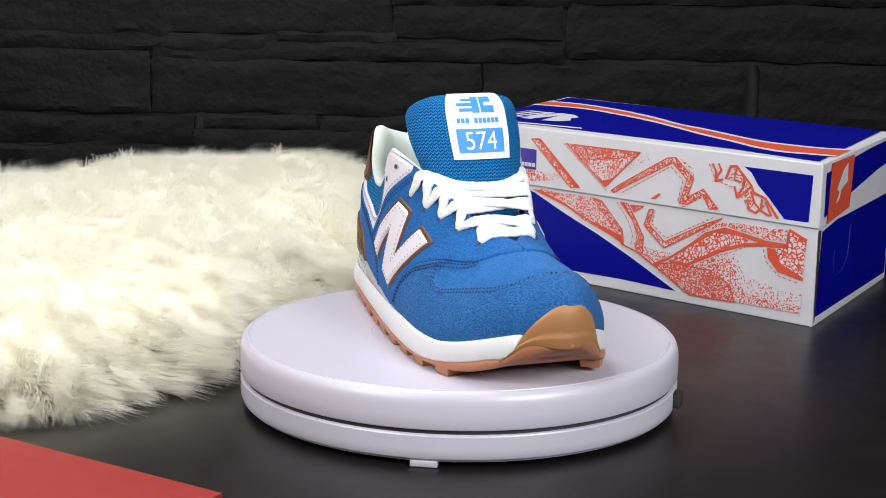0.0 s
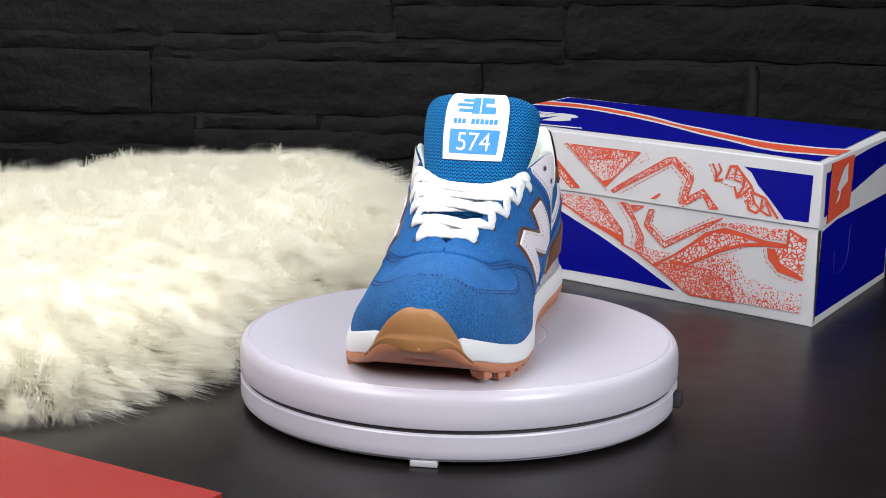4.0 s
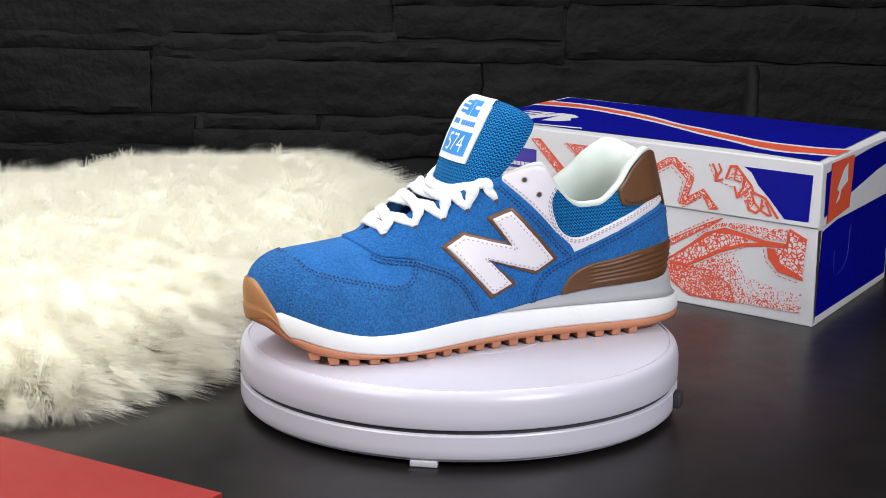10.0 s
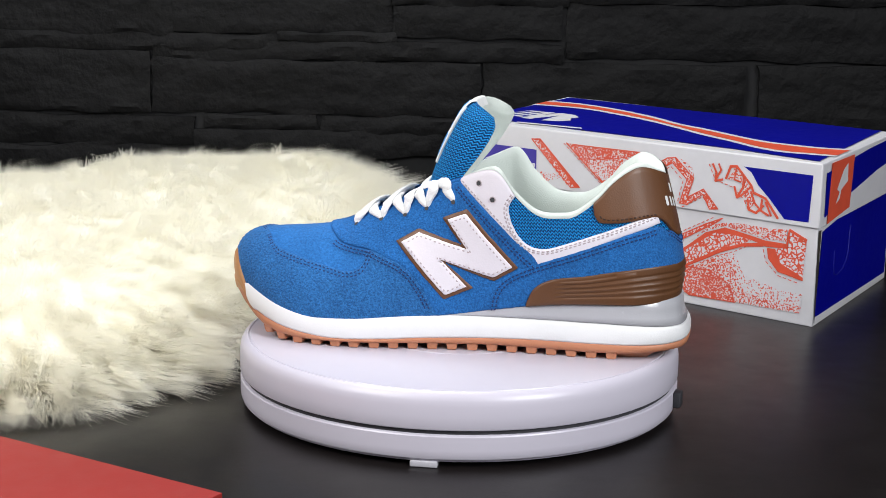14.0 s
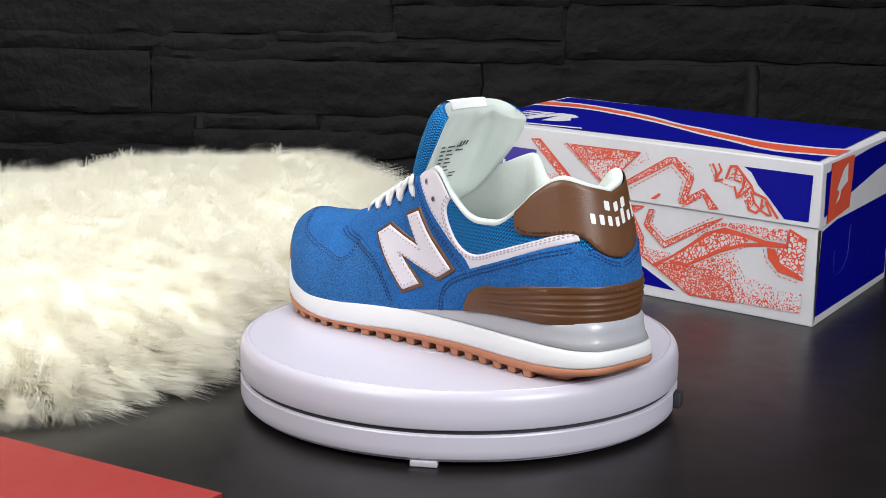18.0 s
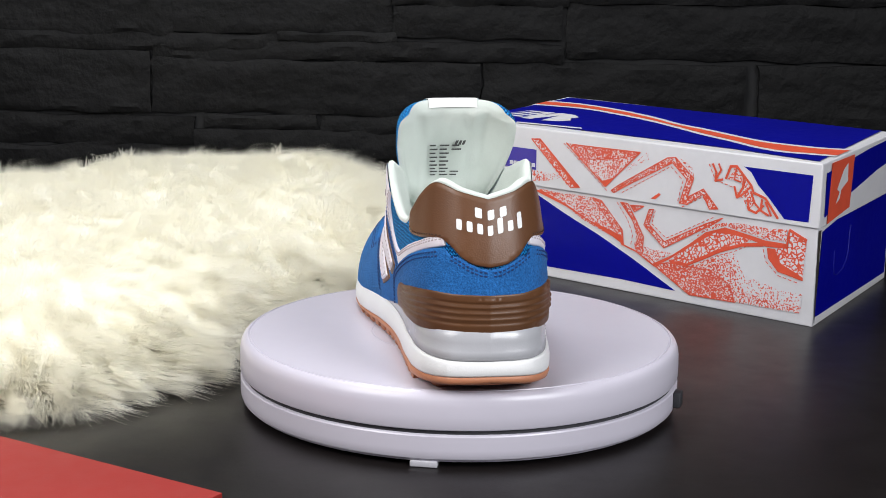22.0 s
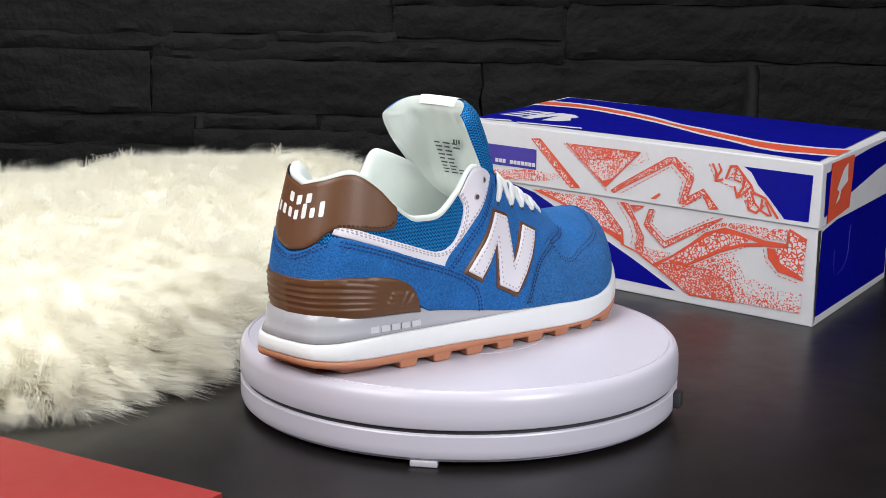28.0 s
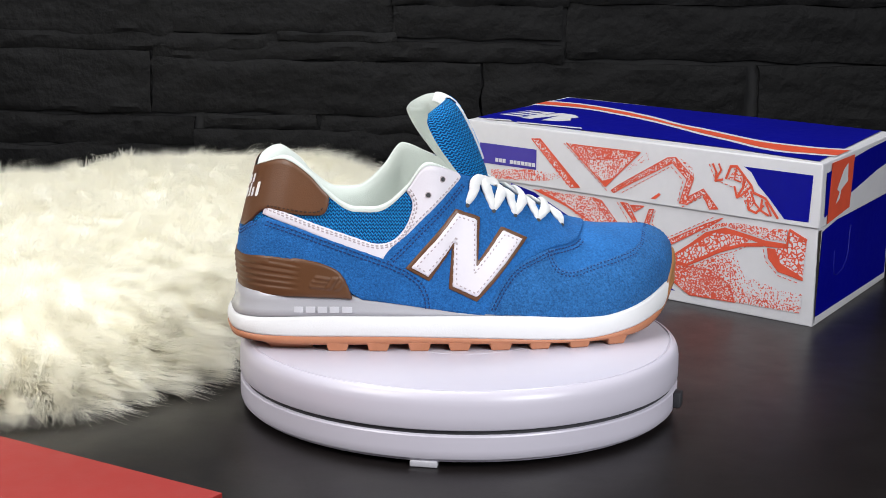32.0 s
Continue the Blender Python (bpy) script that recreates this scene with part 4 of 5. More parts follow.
RING = np.concatenate([np.linspace(0.0005, 1, 150), -np.linspace(1, 0.0005, 150)[1:]])
RXY, RDIR = ring_dir(RING)
AU = np.abs(RING)
LATERAL = (RING < 0)
# how far the sole stands out from the upper's edge (mm): flared at the heel, more on the outer side
FLARE = np.interp(AU, [0, 0.075, 0.14, 0.28, 0.6, 0.75, 0.85, 0.93, 1], [6.0, 7.8, 5.6, 2.5, 2.5, 2.0, 2.0, 2.5, 2.5]) + np.where(LATERAL, np.interp(AU, [0, 0.1, 0.5, 0.8, 0.95, 1], [0, 0, 0.5, 2, 1, 0]), 0)
BOTZ = interp(ST_U, BOT_Z, AU)
WHITE_TOP = interp([0, 0.1, 0.2, 0.5, 0.64, 0.72, 0.78, 0.83, 0.88, 0.94, 0.97, 1.0], [24.5, 25, 26, 26.5, 26.5, 25.5, 24, 23.5, 27, 35, 39.0, 40.0], AU)
GUM_TOP = interp([0, 0.06, 0.12, 0.2, 0.5, 0.66, 0.75, 0.82, 0.88, 0.92, 0.944, 0.957, 0.968, 1.0], [16.8, 16.5, 15.5, 15, 14.5, 13, 11.5, 11.5, 15.5, 20.5, 25, 37, 42, 43.5], AU)
GUM_LOW = interp([0, 0.1, 0.3, 0.5, 0.82, 0.88, 0.92, 0.95, 0.975, 1.0], [12.5, 11, 9.0, 9.5, 8.5, 10, 13.5, 17, 19.5, 21], AU)
CHIN = np.clip((AU - 0.90) / 0.07, 0, 1) ** 1.5     # the sole turns up and back under the toe
LOW_OUT = GUM_LOW + CHIN * 7
TIP = np.clip((AU - 0.950) / 0.02, 0, 1)             # where gum and bumper cover the foam


def ring_mesh(name, rows, material, label="", sel=None, cap=False):
    """Rings of (standing out, height) in mm lofted round the foot."""
    bm = bmesh.new()
    k = np.arange(len(RING)) if sel is None else sel
    closed = sel is None
    grid = []
    for o, z in rows:
        xy = RXY + RDIR * (np.asarray(o) * np.ones(len(RING)) / 1000)[:, None]
        zz = np.asarray(z) * np.ones(len(RING)) / 1000
        grid.append([bm.verts.new((xy[i, 0], xy[i, 1], zz[i])) for i in k])
    m = len(k)
    for a, b in zip(grid, grid[1:]):
        for i in range(m if closed else m - 1):
            bm.faces.new((a[i], a[(i + 1) % m], b[(i + 1) % m], b[i]))
    if cap:
        for g in (grid[0], grid[-1]):
            c = [bm.verts.new(((g[i].co.x + g[m - 1 - i].co.x) / 2, (g[i].co.y + g[m - 1 - i].co.y) / 2, g[i].co.z)) for i in range(m // 2 + 1)]
            for i in range(m // 2):
                bm.faces.new((g[i], g[i + 1], c[i + 1], c[i]))
                j = m - 1 - i
                bm.faces.new((g[j], g[j - 1], c[i + 1], c[i]))
    bmesh.ops.remove_doubles(bm, verts=bm.verts[:], dist=1e-6)
    bmesh.ops.recalc_face_normals(bm, faces=bm.faces[:])
    return part(name, bm, material, shoe, label)


GB = np.maximum(GUM_TOP - 0.3, 0)
FOAM = FLARE - 7 * TIP
ring_mesh("midsole", [(-4 - 5 * TIP, WHITE_TOP - 0.5), (FOAM - 1.6, WHITE_TOP), (FOAM - 0.6, WHITE_TOP - 0.5), (FOAM, WHITE_TOP - 1.8), (FOAM + 0.8, (WHITE_TOP + GB) / 2), (FOAM + 0.9, GB + 1.2), (FOAM + 0.3, GB), (-6 - 5 * TIP, GB)],
          M_MIDSOLE, "white foam midsole")
rear = np.concatenate([np.where((RING < 0) & (AU < 0.70))[0], np.where((RING > 0) & (AU < 0.70))[0]])
W_OUT = FLARE - 1.2
wedge_top = np.maximum(BOTZ + 2.0, 26.5)
WT = np.minimum(WHITE_TOP + 0.2, 26.6)
wedge = ring_mesh("heel_wedge", [(W_OUT * 0.15 - 0.8, wedge_top + 1), (W_OUT * 0.30 + 0.8, wedge_top - 1.5), (W_OUT * 0.36 + 0.6, wedge_top * 0.62 + WT * 0.38), (W_OUT * 0.55 + 0.4, wedge_top * 0.3 + WT * 0.7), (W_OUT * 0.95, WT + 0.2), (W_OUT - 4, WT - 0.6)],
                  M_GREY, "silver grey foam wedge under the heel", sel=rear)
BELL = np.clip((AU - 0.948) / 0.038, 0, 1)
EDGE = np.minimum(GUM_TOP, BOTZ)
SKIRT = (EDGE - 1.5) * (1 - BELL) + (LOW_OUT + 1.2) * BELL      # lower edge of the amber bumper
GUM_EDGE = np.minimum(GUM_TOP, SKIRT + 3)
outsole = ring_mesh("outsole", [(-6, GUM_EDGE), (FLARE - 0.2 - CHIN * 1.2, GUM_EDGE), (FLARE + 0.6 - CHIN * 1.2, GUM_EDGE - 0.8), (FLARE + 0.8 - CHIN * 1.4, (GUM_EDGE + LOW_OUT) / 2), (FLARE + 0.2 - CHIN * 2.0, LOW_OUT + 0.6), (FLARE - 1.2 - CHIN * 2.8, LOW_OUT - CHIN), (FLARE - 2.5 - CHIN * 7, GUM_LOW + CHIN * 3), (-6 - CHIN * 10, GUM_LOW)],
                    M_GUM, "orange-brown gum rubber outsole", cap=True)


# amber bumper: up over the toe on the suede, down over the foam and under the tip
tip = np.where(AU > 0.928)[0]
reach_v = np.interp((1 - AU) / np.where(LATERAL, 0.95, 0.98), [0, 0.012, 0.022, 0.031, 0.040, 0.047, 0.054], [0.335, 0.327, 0.29, 0.225, 0.135, 0.06, 0.0])
bm = bmesh.new()
cols = []
for i in tip:
    vt, out = reach_v[i], RDIR[i]
    path = []
    for k in range(9):
        f = k / 8
        lift = np.interp(f, [0, 0.12, 0.3, 1], [0.0014, 0.0026, 0.0029, 0.0030])
        if vt > 1e-4:
            v = np.array([vt * (1 - f)])
            U = np.array([RING[i]])
            path.append((surf(U, v) + surf_normal(U, v) * lift)[0])
        else:
            o = np.interp(f, [0, 0.5, 1], [FLARE[i] - 0.6, FLARE[i] + 0.6, FLARE[i] + 0.95])
            path.append(np.array([*(RXY[i] + out * o / 1000), (EDGE[i] + 0.3 - f * 0.6) / 1000]))
    z0_ = path[-1][2] * 1000
    for k in range(1, 8):
        f = k / 7
        o = FLARE[i] + 0.95 + 0.25 * math.sin(f * 3.1) - 1.5 * f * CHIN[i]
        path.append(np.array([*(RXY[i] + out * o / 1000), (z0_ * (1 - f) + SKIRT[i] * f) / 1000]))
    path.append(np.array([*(RXY[i] + out * (FLARE[i] - 2 - 2.3 * CHIN[i]) / 1000), (SKIRT[i] - 0.2) / 1000]))
    cols.append(path)
C = np.array(cols)
c0 = int(np.argmax(AU[tip]))
# an even crown over the very tip
A0, A1, B1, B0_ = C[c0 - 4].copy(), C[c0 - 2].copy(), C[c0 + 2].copy(), C[c0 + 4].copy()
for k in (-1, 0, 1):
    t = (k + 2) / 4
    C[c0 + k] = 0.5 * (2 * A1 + (B1 - A0) * t + (2 * A0 - 5 * A1 + 4 * B1 - B0_) * t * t + (3 * A1 - A0 - 3 * B1 + B0_) * t**3)
for _ in range(4):
    C[1:-1] = (C[:-2] + 2 * C[1:-1] + C[2:]) / 4
C[:, :, 0] += (0.0014 * np.exp(-((1 - AU[tip]) / 0.018) ** 2))[:, None]
cols = [[bm.verts.new(p) for p in c] for c in C]
for a, b in zip(cols, cols[1:]):
    for k in range(len(a) - 1):
        bm.faces.new((a[k], a[k + 1], b[k + 1], b[k]))
bmesh.ops.recalc_face_normals(bm, faces=bm.faces[:])
part("toe_bumper", bm, M_GUMTOE, shoe, "amber gum rubber toe bumper")


# lugs along both edges of the tread
def lug_mesh(length, depth, tall):
    bm = bmesh.new()
    bmesh.ops.create_cube(bm, size=1)
    for v in bm.verts:
        k = 1.0 if v.co.z > 0 else 0.78
        v.co = Vector((v.co.x * length * k, v.co.y * depth * (k + 1) / 2, (v.co.z - 0.5) * tall))
    bmesh.ops.bevel(bm, geom=bm.edges[:], offset=0.0006, segments=1, affect="EDGES")
    me = bpy.data.meshes.new("lug")
    bm.to_mesh(me)
    bm.free()
    me.materials.append(M_GUM)
    return me


LUG_S, LUG_B = lug_mesh(0.0074, 0.013, 0.0056), lug_mesh(0.0145, 0.015, 0.0056)
for sd, pitch, me in ((1, 0.0118, LUG_S), (-1, 0.0242, LUG_B)):
    uu = np.linspace(0.20, 0.93 if sd == 1 else 0.90, 400) * sd
    xy, dr = ring_dir(uu)
    d = np.concatenate([[0], np.cumsum(np.linalg.norm(np.diff(xy, axis=0), axis=1))])
    fl = np.interp(uu * sd, AU[:150], FLARE[:150]) if sd == 1 else np.interp(-uu, AU[150:][::-1], FLARE[150:][::-1])
    low = interp([0, 0.1, 0.3, 0.5, 0.82, 0.88, 0.92, 0.95, 0.975, 1.0], [11.0, 9.5, 9.0, 9.5, 8.5, 10, 13.5, 17, 19.5, 21], np.abs(uu))
    for s in np.arange(0.012 if sd == 1 else 0.030, d[-1], pitch):
        i = int(np.argmin(np.abs(d - s)))
        chin = np.clip((abs(uu[i]) - 0.90) / 0.07, 0, 1) ** 1.5
        p = xy[i] + dr[i] * (fl[i] / 1000 - 0.0068 - 0.0065 * chin)
        lug = new("lug", me)
        lug.parent = outsole
        slope = 0.0
        if i + 4 < len(uu):
            slope = math.degrees(math.atan2((low[i + 4] - low[i - 4]) / 1000, d[i + 4] - d[i - 4]))
        ang = math.degrees(math.atan2(dr[i][1], dr[i][0])) - 90
        z = max(low[i] / 1000 + 0.0012 + 0.0028 * chin, 0.0052 + 0.0056)
        lug.matrix_basis = pose(p[0], p[1], z, 0, 0, ang) @ pose(0, 0, 0, 0, (slope if sd == -1 else -slope) * (-1 if sd == -1 else -1), 0)
# flat heel pad of the tread
bm = bmesh.new()
hp = [i for i in range(len(RING)) if AU[i] < 0.27]
hp = [i for i in hp if RING[i] < 0] + [i for i in hp if RING[i] > 0]
rows_ = []
for o, z in ((-0.5, 13.5), (-1.4, 11.6), (-23, 5.2)):
    rows_.append([bm.verts.new((*(RXY[i] + RDIR[i] * (FLARE[i] + (o if o > -3 else o * (0.40 + 0.60 * np.clip((0.15 - AU[i]) / 0.06, 0, 1)))) / 1000), z / 1000)) for i in hp])
for a, b in zip(rows_, rows_[1:]):
    for i in range(len(hp) - 1):
        bm.faces.new((a[i], a[i + 1], b[i + 1], b[i]))
bm.faces.new(rows_[-1])
bm.faces.new(rows_[0][::-1])
for a, b in zip(rows_, rows_[1:]):
    bm.faces.new((a[0], b[0], b[-1], a[-1]))
bmesh.ops.recalc_face_normals(bm, faces=bm.faces[:])
part("heel_pad", bm, M_GUM, outsole)

# ---------- lining and insole ----------
bm = bmesh.new()
uu = np.concatenate([-np.linspace(0.69, 0.0008, 100), np.linspace(0.0008, 0.69, 100)])
T1 = surf(uu, np.ones(len(uu)))
Nn = surf_normal(uu, np.full(len(uu), 0.97))
Nn[:, 2] = 0
Nn[:, 1] *= np.clip(np.abs(uu) / 0.03, 0, 1)
Nn /= np.linalg.norm(Nn, axis=1, keepdims=True)
pad = np.interp(np.abs(uu), [0, 0.3, 0.5, 0.6, 0.66], [1.0, 1.0, 0.7, 0.35, 0.2])[:, None]
lip = np.interp(np.abs(uu), [0, 0.53, 0.60, 0.64], [1.0, 1.0, 0.4, 0.0])[:, None]      # no roll along the lacing
sink = (1 - lip) * 0.0012
Zv = np.array([[0, 0, 1.0]])
low_xy = surf(uu, np.full(len(uu), 0.15))
sect = [T1 - Zv * 0.0010 + Nn * (0.0002 * lip - sink), T1 + Nn * (0.0006 * lip - sink) + Zv * (0.0004 * lip - sink), T1 - Nn * sink + Zv * (0.0016 * lip - sink), T1 - Nn * (0.0024 * pad + sink) + Zv * (0.0022 * lip - sink), T1 - Nn * (0.0052 * pad + sink) + Zv * (0.0008 * lip - sink), T1 - Nn * 0.0082 * pad - Zv * 0.004,
        T1 - Nn * 0.0095 * pad - Zv * 0.013, T1 - Nn * 0.0085 * pad - Zv * 0.026]
deep = np.stack([low_xy[:, 0], low_xy[:, 1], np.full(len(uu), 0.050)], 1) - Nn * 0.007
sect.append(deep * 0.6 + sect[-1] * 0.4)
sect.append(deep)
g = [[bm.verts.new(p) for p in s] for s in sect]
for a, b in zip(g, g[1:]):
    for i in range(len(uu) - 1):
        bm.faces.new((a[i], a[i + 1], b[i + 1], b[i]))
bmesh.ops.remove_doubles(bm, verts=bm.verts[:], dist=1e-4)
bmesh.ops.recalc_face_normals(bm, faces=bm.faces[:])
part("lining", bm, M_LINING, shoe, "pale mint padded collar lining")
bm = bmesh.new()
uu = np.linspace(0.0, 1.0, 60)
L_, R_ = surf(uu, np.full(60, 0.2)), surf(-np.maximum(uu, 1e-6), np.full(60, 0.2))
rows_ = [[bm.verts.new((*(L_[i] * (1 - k) + R_[i] * k)[:2], 0.048 - max(0, L_[i][0]) * 0.10)) for k in np.linspace(0.05, 0.95, 8)] for i in range(2, 58)]
for a, b in zip(rows_, rows_[1:]):
    for i in range(7):
        bm.faces.new((a[i], a[i + 1], b[i + 1], b[i]))
bmesh.ops.recalc_face_normals(bm, faces=bm.faces[:])
part("insole", bm, M_LINING, shoe)

# ---------- tongue ----------
TG_T = [0, 0.2, 0.4, 0.55, 0.7, 0.85, 0.95, 1.0]
TG_X = [64, 47, 30.5, 19, 13, 3.5, -5, -10]
TG_Z = [70, 75, 82.5, 93, 111.5, 134, 148.5, 153.5]
TG_W = [12, 17, 23, 28, 34, 37.5, 35.5, 30]
TG_D = [1, 4, 8, 13, 21, 26, 23, 17]


def tongue_at(s, t, lift=0.0):
    """The tongue's front: s across (-1..1), t up (0..1)."""
    s, t = np.atleast_1d(np.asarray(s, float)), np.atleast_1d(np.asarray(t, float))

    def raw(s, t):
        w, d = interp(TG_T, TG_W, t), interp(TG_T, TG_D, t)
        x, z = interp(TG_T, TG_X, t), interp(TG_T, TG_Z, t)
        q = np.abs(s) ** 2.2
        droop = np.where(t > 0.55, (t - 0.55) / 0.45, 0) * np.abs(s) ** 4 * 7
        return np.stack([x - d * q * (0.55 + 0.45 * np.abs(s)), 8.3 + w * np.sin(s * 1.35) / math.sin(1.35), z - droop], 1) / 1000

    P = raw(s, t)
    e = 0.01
    ds = raw(np.clip(s + e, -1, 1), t) - raw(np.clip(s - e, -1, 1), t)
    dt = raw(s, np.clip(t + e, 0, 1)) - raw(s, np.clip(t - e, 0, 1))
    n = np.cross(ds, dt)
    n /= np.linalg.norm(n, axis=1, keepdims=True) + 1e-12
    return P + n * np.asarray(lift), n


NS, NT = 40, 48
ss, tt = np.meshgrid(np.linspace(-1, 1, NS + 1), np.linspace(0, 1, NT + 1), indexing="ij")
Fp, Fn = tongue_at(ss.ravel(), tt.ravel())
thick = np.interp(tt.ravel(), [0, 0.4, 0.6, 1], [2.5, 4, 8, 9.5]) / 1000
edge_k = np.sqrt(np.clip(1 - np.abs(ss.ravel()) ** 6, 0, 1)) * np.sqrt(np.clip(1 - np.clip((tt.ravel() - 0.93) / 0.07, 0, 1) ** 2.5, 0.0, 1))
Bp = Fp - Fn * (thick * (0.25 + 0.75 * edge_k))[:, None]
wr = np.array([noise.noise(Vector((p[1] * 95, p[2] * 40, 3.0))) for p in Fp])
Bp = Bp + Fn * (wr * 0.0022 * edge_k)[:, None]
Fp = Fp - Fn * ((1 - edge_k) * 0.0022)[:, None]


def tongue_sheet(name, P, material, label):
    bm = bmesh.new()
    uvl = bm.loops.layers.uv.new("UVMap")
    vs = [bm.verts.new(p) for p in P]
    arc = np.concatenate([[0], np.cumsum(np.hypot(np.diff(interp(TG_T, TG_X, np.linspace(0, 1, NT + 1))), np.diff(interp(TG_T, TG_Z, np.linspace(0, 1, NT + 1)))))]) / 1000
    for i in range(NS):
        for j in range(NT):
            ids = ((i, j), (i + 1, j), (i + 1, j + 1), (i, j + 1))
            f = bm.faces.new([vs[a * (NT + 1) + b] for a, b in ids])
            for lp, (a, b) in zip(f.loops, ids):
                lp[uvl].uv = ((a / NS - 0.5) * 0.088, arc[b])
    return bm, vs


bm, vs = tongue_sheet("tongue", Fp, M_KNIT, "")
bmesh.ops.recalc_face_normals(bm, faces=bm.faces[:])
tongue = part("tongue", bm, M_KNIT, shoe, "blue knitted mesh tongue")
bm, vs = tongue_sheet("tongue_lining", Bp, M_LINING, "")
# the rim that joins front and back
rim = [(0, j) for j in range(NT + 1)] + [(i, NT) for i in range(1, NS + 1)] + [(NS, j) for j in range(NT - 1, -1, -1)]
front = [bm.verts.new(Fp[i * (NT + 1) + j]) for i, j in rim]
for k in range(len(rim) - 1):
    a, b = rim[k], rim[k + 1]
    bm.faces.new((vs[a[0] * (NT + 1) + a[1]], vs[b[0] * (NT + 1) + b[1]], front[k + 1], front[k]))
bmesh.ops.recalc_face_normals(bm, faces=bm.faces[:])
part("tongue_lining", bm, M_LINING, tongue, "padded white tongue lining")


# label on the tongue
def tongue_plate(name, s0, s1, t0, t1, lift, material, parent, label="", n=12, thickness=0.0006):
    bm = bmesh.new()
    a, b = np.meshgrid(np.linspace(s0, s1, n + 1), np.linspace(t0, t1, n + 1), indexing="ij")
    P, N_ = tongue_at(a.ravel(), b.ravel())
    # over the tongue's upper rim the label bends with it
    bend = (1 - np.sqrt(np.clip(1 - np.clip((b.ravel() - 0.93) / 0.07, 0, 1) ** 2.5, 0, 1)))[:, None] * 0.0022
    P = P - N_ * bend
    top = P + N_ * (lift + thickness)
    vs = [bm.verts.new(p) for p in top]
    for i in range(n):
        for j in range(n):
            bm.faces.new([vs[k] for k in (i * (n + 1) + j, (i + 1) * (n + 1) + j, (i + 1) * (n + 1) + j + 1, i * (n + 1) + j + 1)])
    ringk = [i * (n + 1) for i in range(n + 1)] + [n * (n + 1) + j for j in range(1, n + 1)] + [i * (n + 1) + n for i in range(n - 1, -1, -1)] + [j for j in range(n - 1, 0, -1)]
    lo = [bm.verts.new(P[k] + N_[k] * (lift - 0.0004)) for k in ringk]
    for q in range(len(ringk)):
        w = (q + 1) % len(ringk)
        bm.faces.new((vs[ringk[q]], vs[ringk[w]], lo[w], lo[q]))
    bmesh.ops.recalc_face_normals(bm, faces=bm.faces[:])
    return part(name, bm, material, parent, label, smooth=False)


tl = tongue_plate("tongue_label", -0.36, 0.42, 0.725, 0.955, 0.0004, M_WHITE, tongue, "white woven label with a light blue number field")
bm = bmesh.new()      # the label is sewn over the tongue's upper rim and down its back
cols = []
for s_ in np.linspace(-0.36, 0.42, 13):
    ts = np.array([0.950, 0.965, 0.980, 0.990, 1.0])
    P, N_ = tongue_at(np.full(5, s_), ts)
    ek = math.sqrt(1 - abs(s_) ** 6) * np.sqrt(np.clip(1 - np.clip((ts - 0.93) / 0.07, 0, 1) ** 2.5, 0.0, 1))
    th_ = np.interp(ts, [0, 0.4, 0.6, 1], [2.5, 4, 8, 9.5]) / 1000 * (0.25 + 0.75 * ek)
    fr = P - N_ * ((1 - ek) * 0.0022)[:, None] + N_ * 0.0009
    bk_ = P - N_ * (th_ + 0.0008)[:, None]
    over = [(fr[-1] * (1 - w) + bk_[-1] * w) + np.array([0, 0, 0.0004]) for w in (0.25, 0.75)]
    cols.append([bm.verts.new(q) for q in (*fr, *over, *bk_[:2:-1])])
for a, b in zip(cols, cols[1:]):
    for q in range(len(a) - 1):
        bm.faces.new((a[q], a[q + 1], b[q + 1], b[q]))
bmesh.ops.recalc_face_normals(bm, faces=bm.faces[:])
part("label_fold", bm, M_WHITE, tl)
tongue_plate("number_field", -0.27, 0.33, 0.750, 0.840, 0.0009, M_LABELBLUE, tl, "light blue field", thickness=0.0003)
# plain marks where the maker's sign and name stand
for k, (a0, a1, b0, b1) in enumerate([(-0.19, -0.03, 0.905, 0.917), (-0.22, -0.03, 0.926, 0.938), (-0.16, -0.03, 0.947, 0.959), (-0.03, 0.06, 0.900, 0.968), (0.08, 0.25, 0.900, 0.926), (0.08, 0.23, 0.942, 0.968), (0.08, 0.13, 0.922, 0.946)]):
    tongue_plate("sign_mark", a0, a1, b0, b1, 0.0009, M_LABELBLUE, tl, n=4, thickness=0.0003)
for k in range(10):
    if k != 3:
        tongue_plate("name_mark", -0.24 + k * 0.054, -0.24 + k * 0.054 + 0.040, 0.862, 0.880, 0.0009, M_LABELBLUE, tl, n=2, thickness=0.0003)


def text_mesh(body, size):
    cu = bpy.data.curves.new("digits", "FONT")
    cu.body, cu.size, cu.align_x, cu.align_y = body, size, "CENTER", "CENTER"
    ob = bpy.data.objects.new("digits", cu)
    scene.collection.objects.link(ob)
    me = bpy.data.meshes.new_from_object(ob)
    bpy.data.objects.remove(ob)
    return me


me = text_mesh("574", 1.0)
bm = bmesh.new()
bm.from_mesh(me)
bpy.data.meshes.remove(me)
bmesh.ops.subdivide_edges(bm, edges=[e for e in bm.edges if e.calc_length() > 0.15], cuts=2)
xs = [v.co.x for v in bm.verts]
ys = [v.co.y for v in bm.verts]
for v in bm.verts:
    s_ = 0.03 + 0.20 * (2 * (v.co.x - min(xs)) / (max(xs) - min(xs)) - 1)
    t_ = 0.795 + 0.034 * (2 * (v.co.y - min(ys)) / (max(ys) - min(ys)) - 1)
    p, n_ = tongue_at(s_, t_)
    v.co = Vector(p[0] + n_[0] * 0.0014)
bmesh.ops.recalc_face_normals(bm, faces=bm.faces[:])
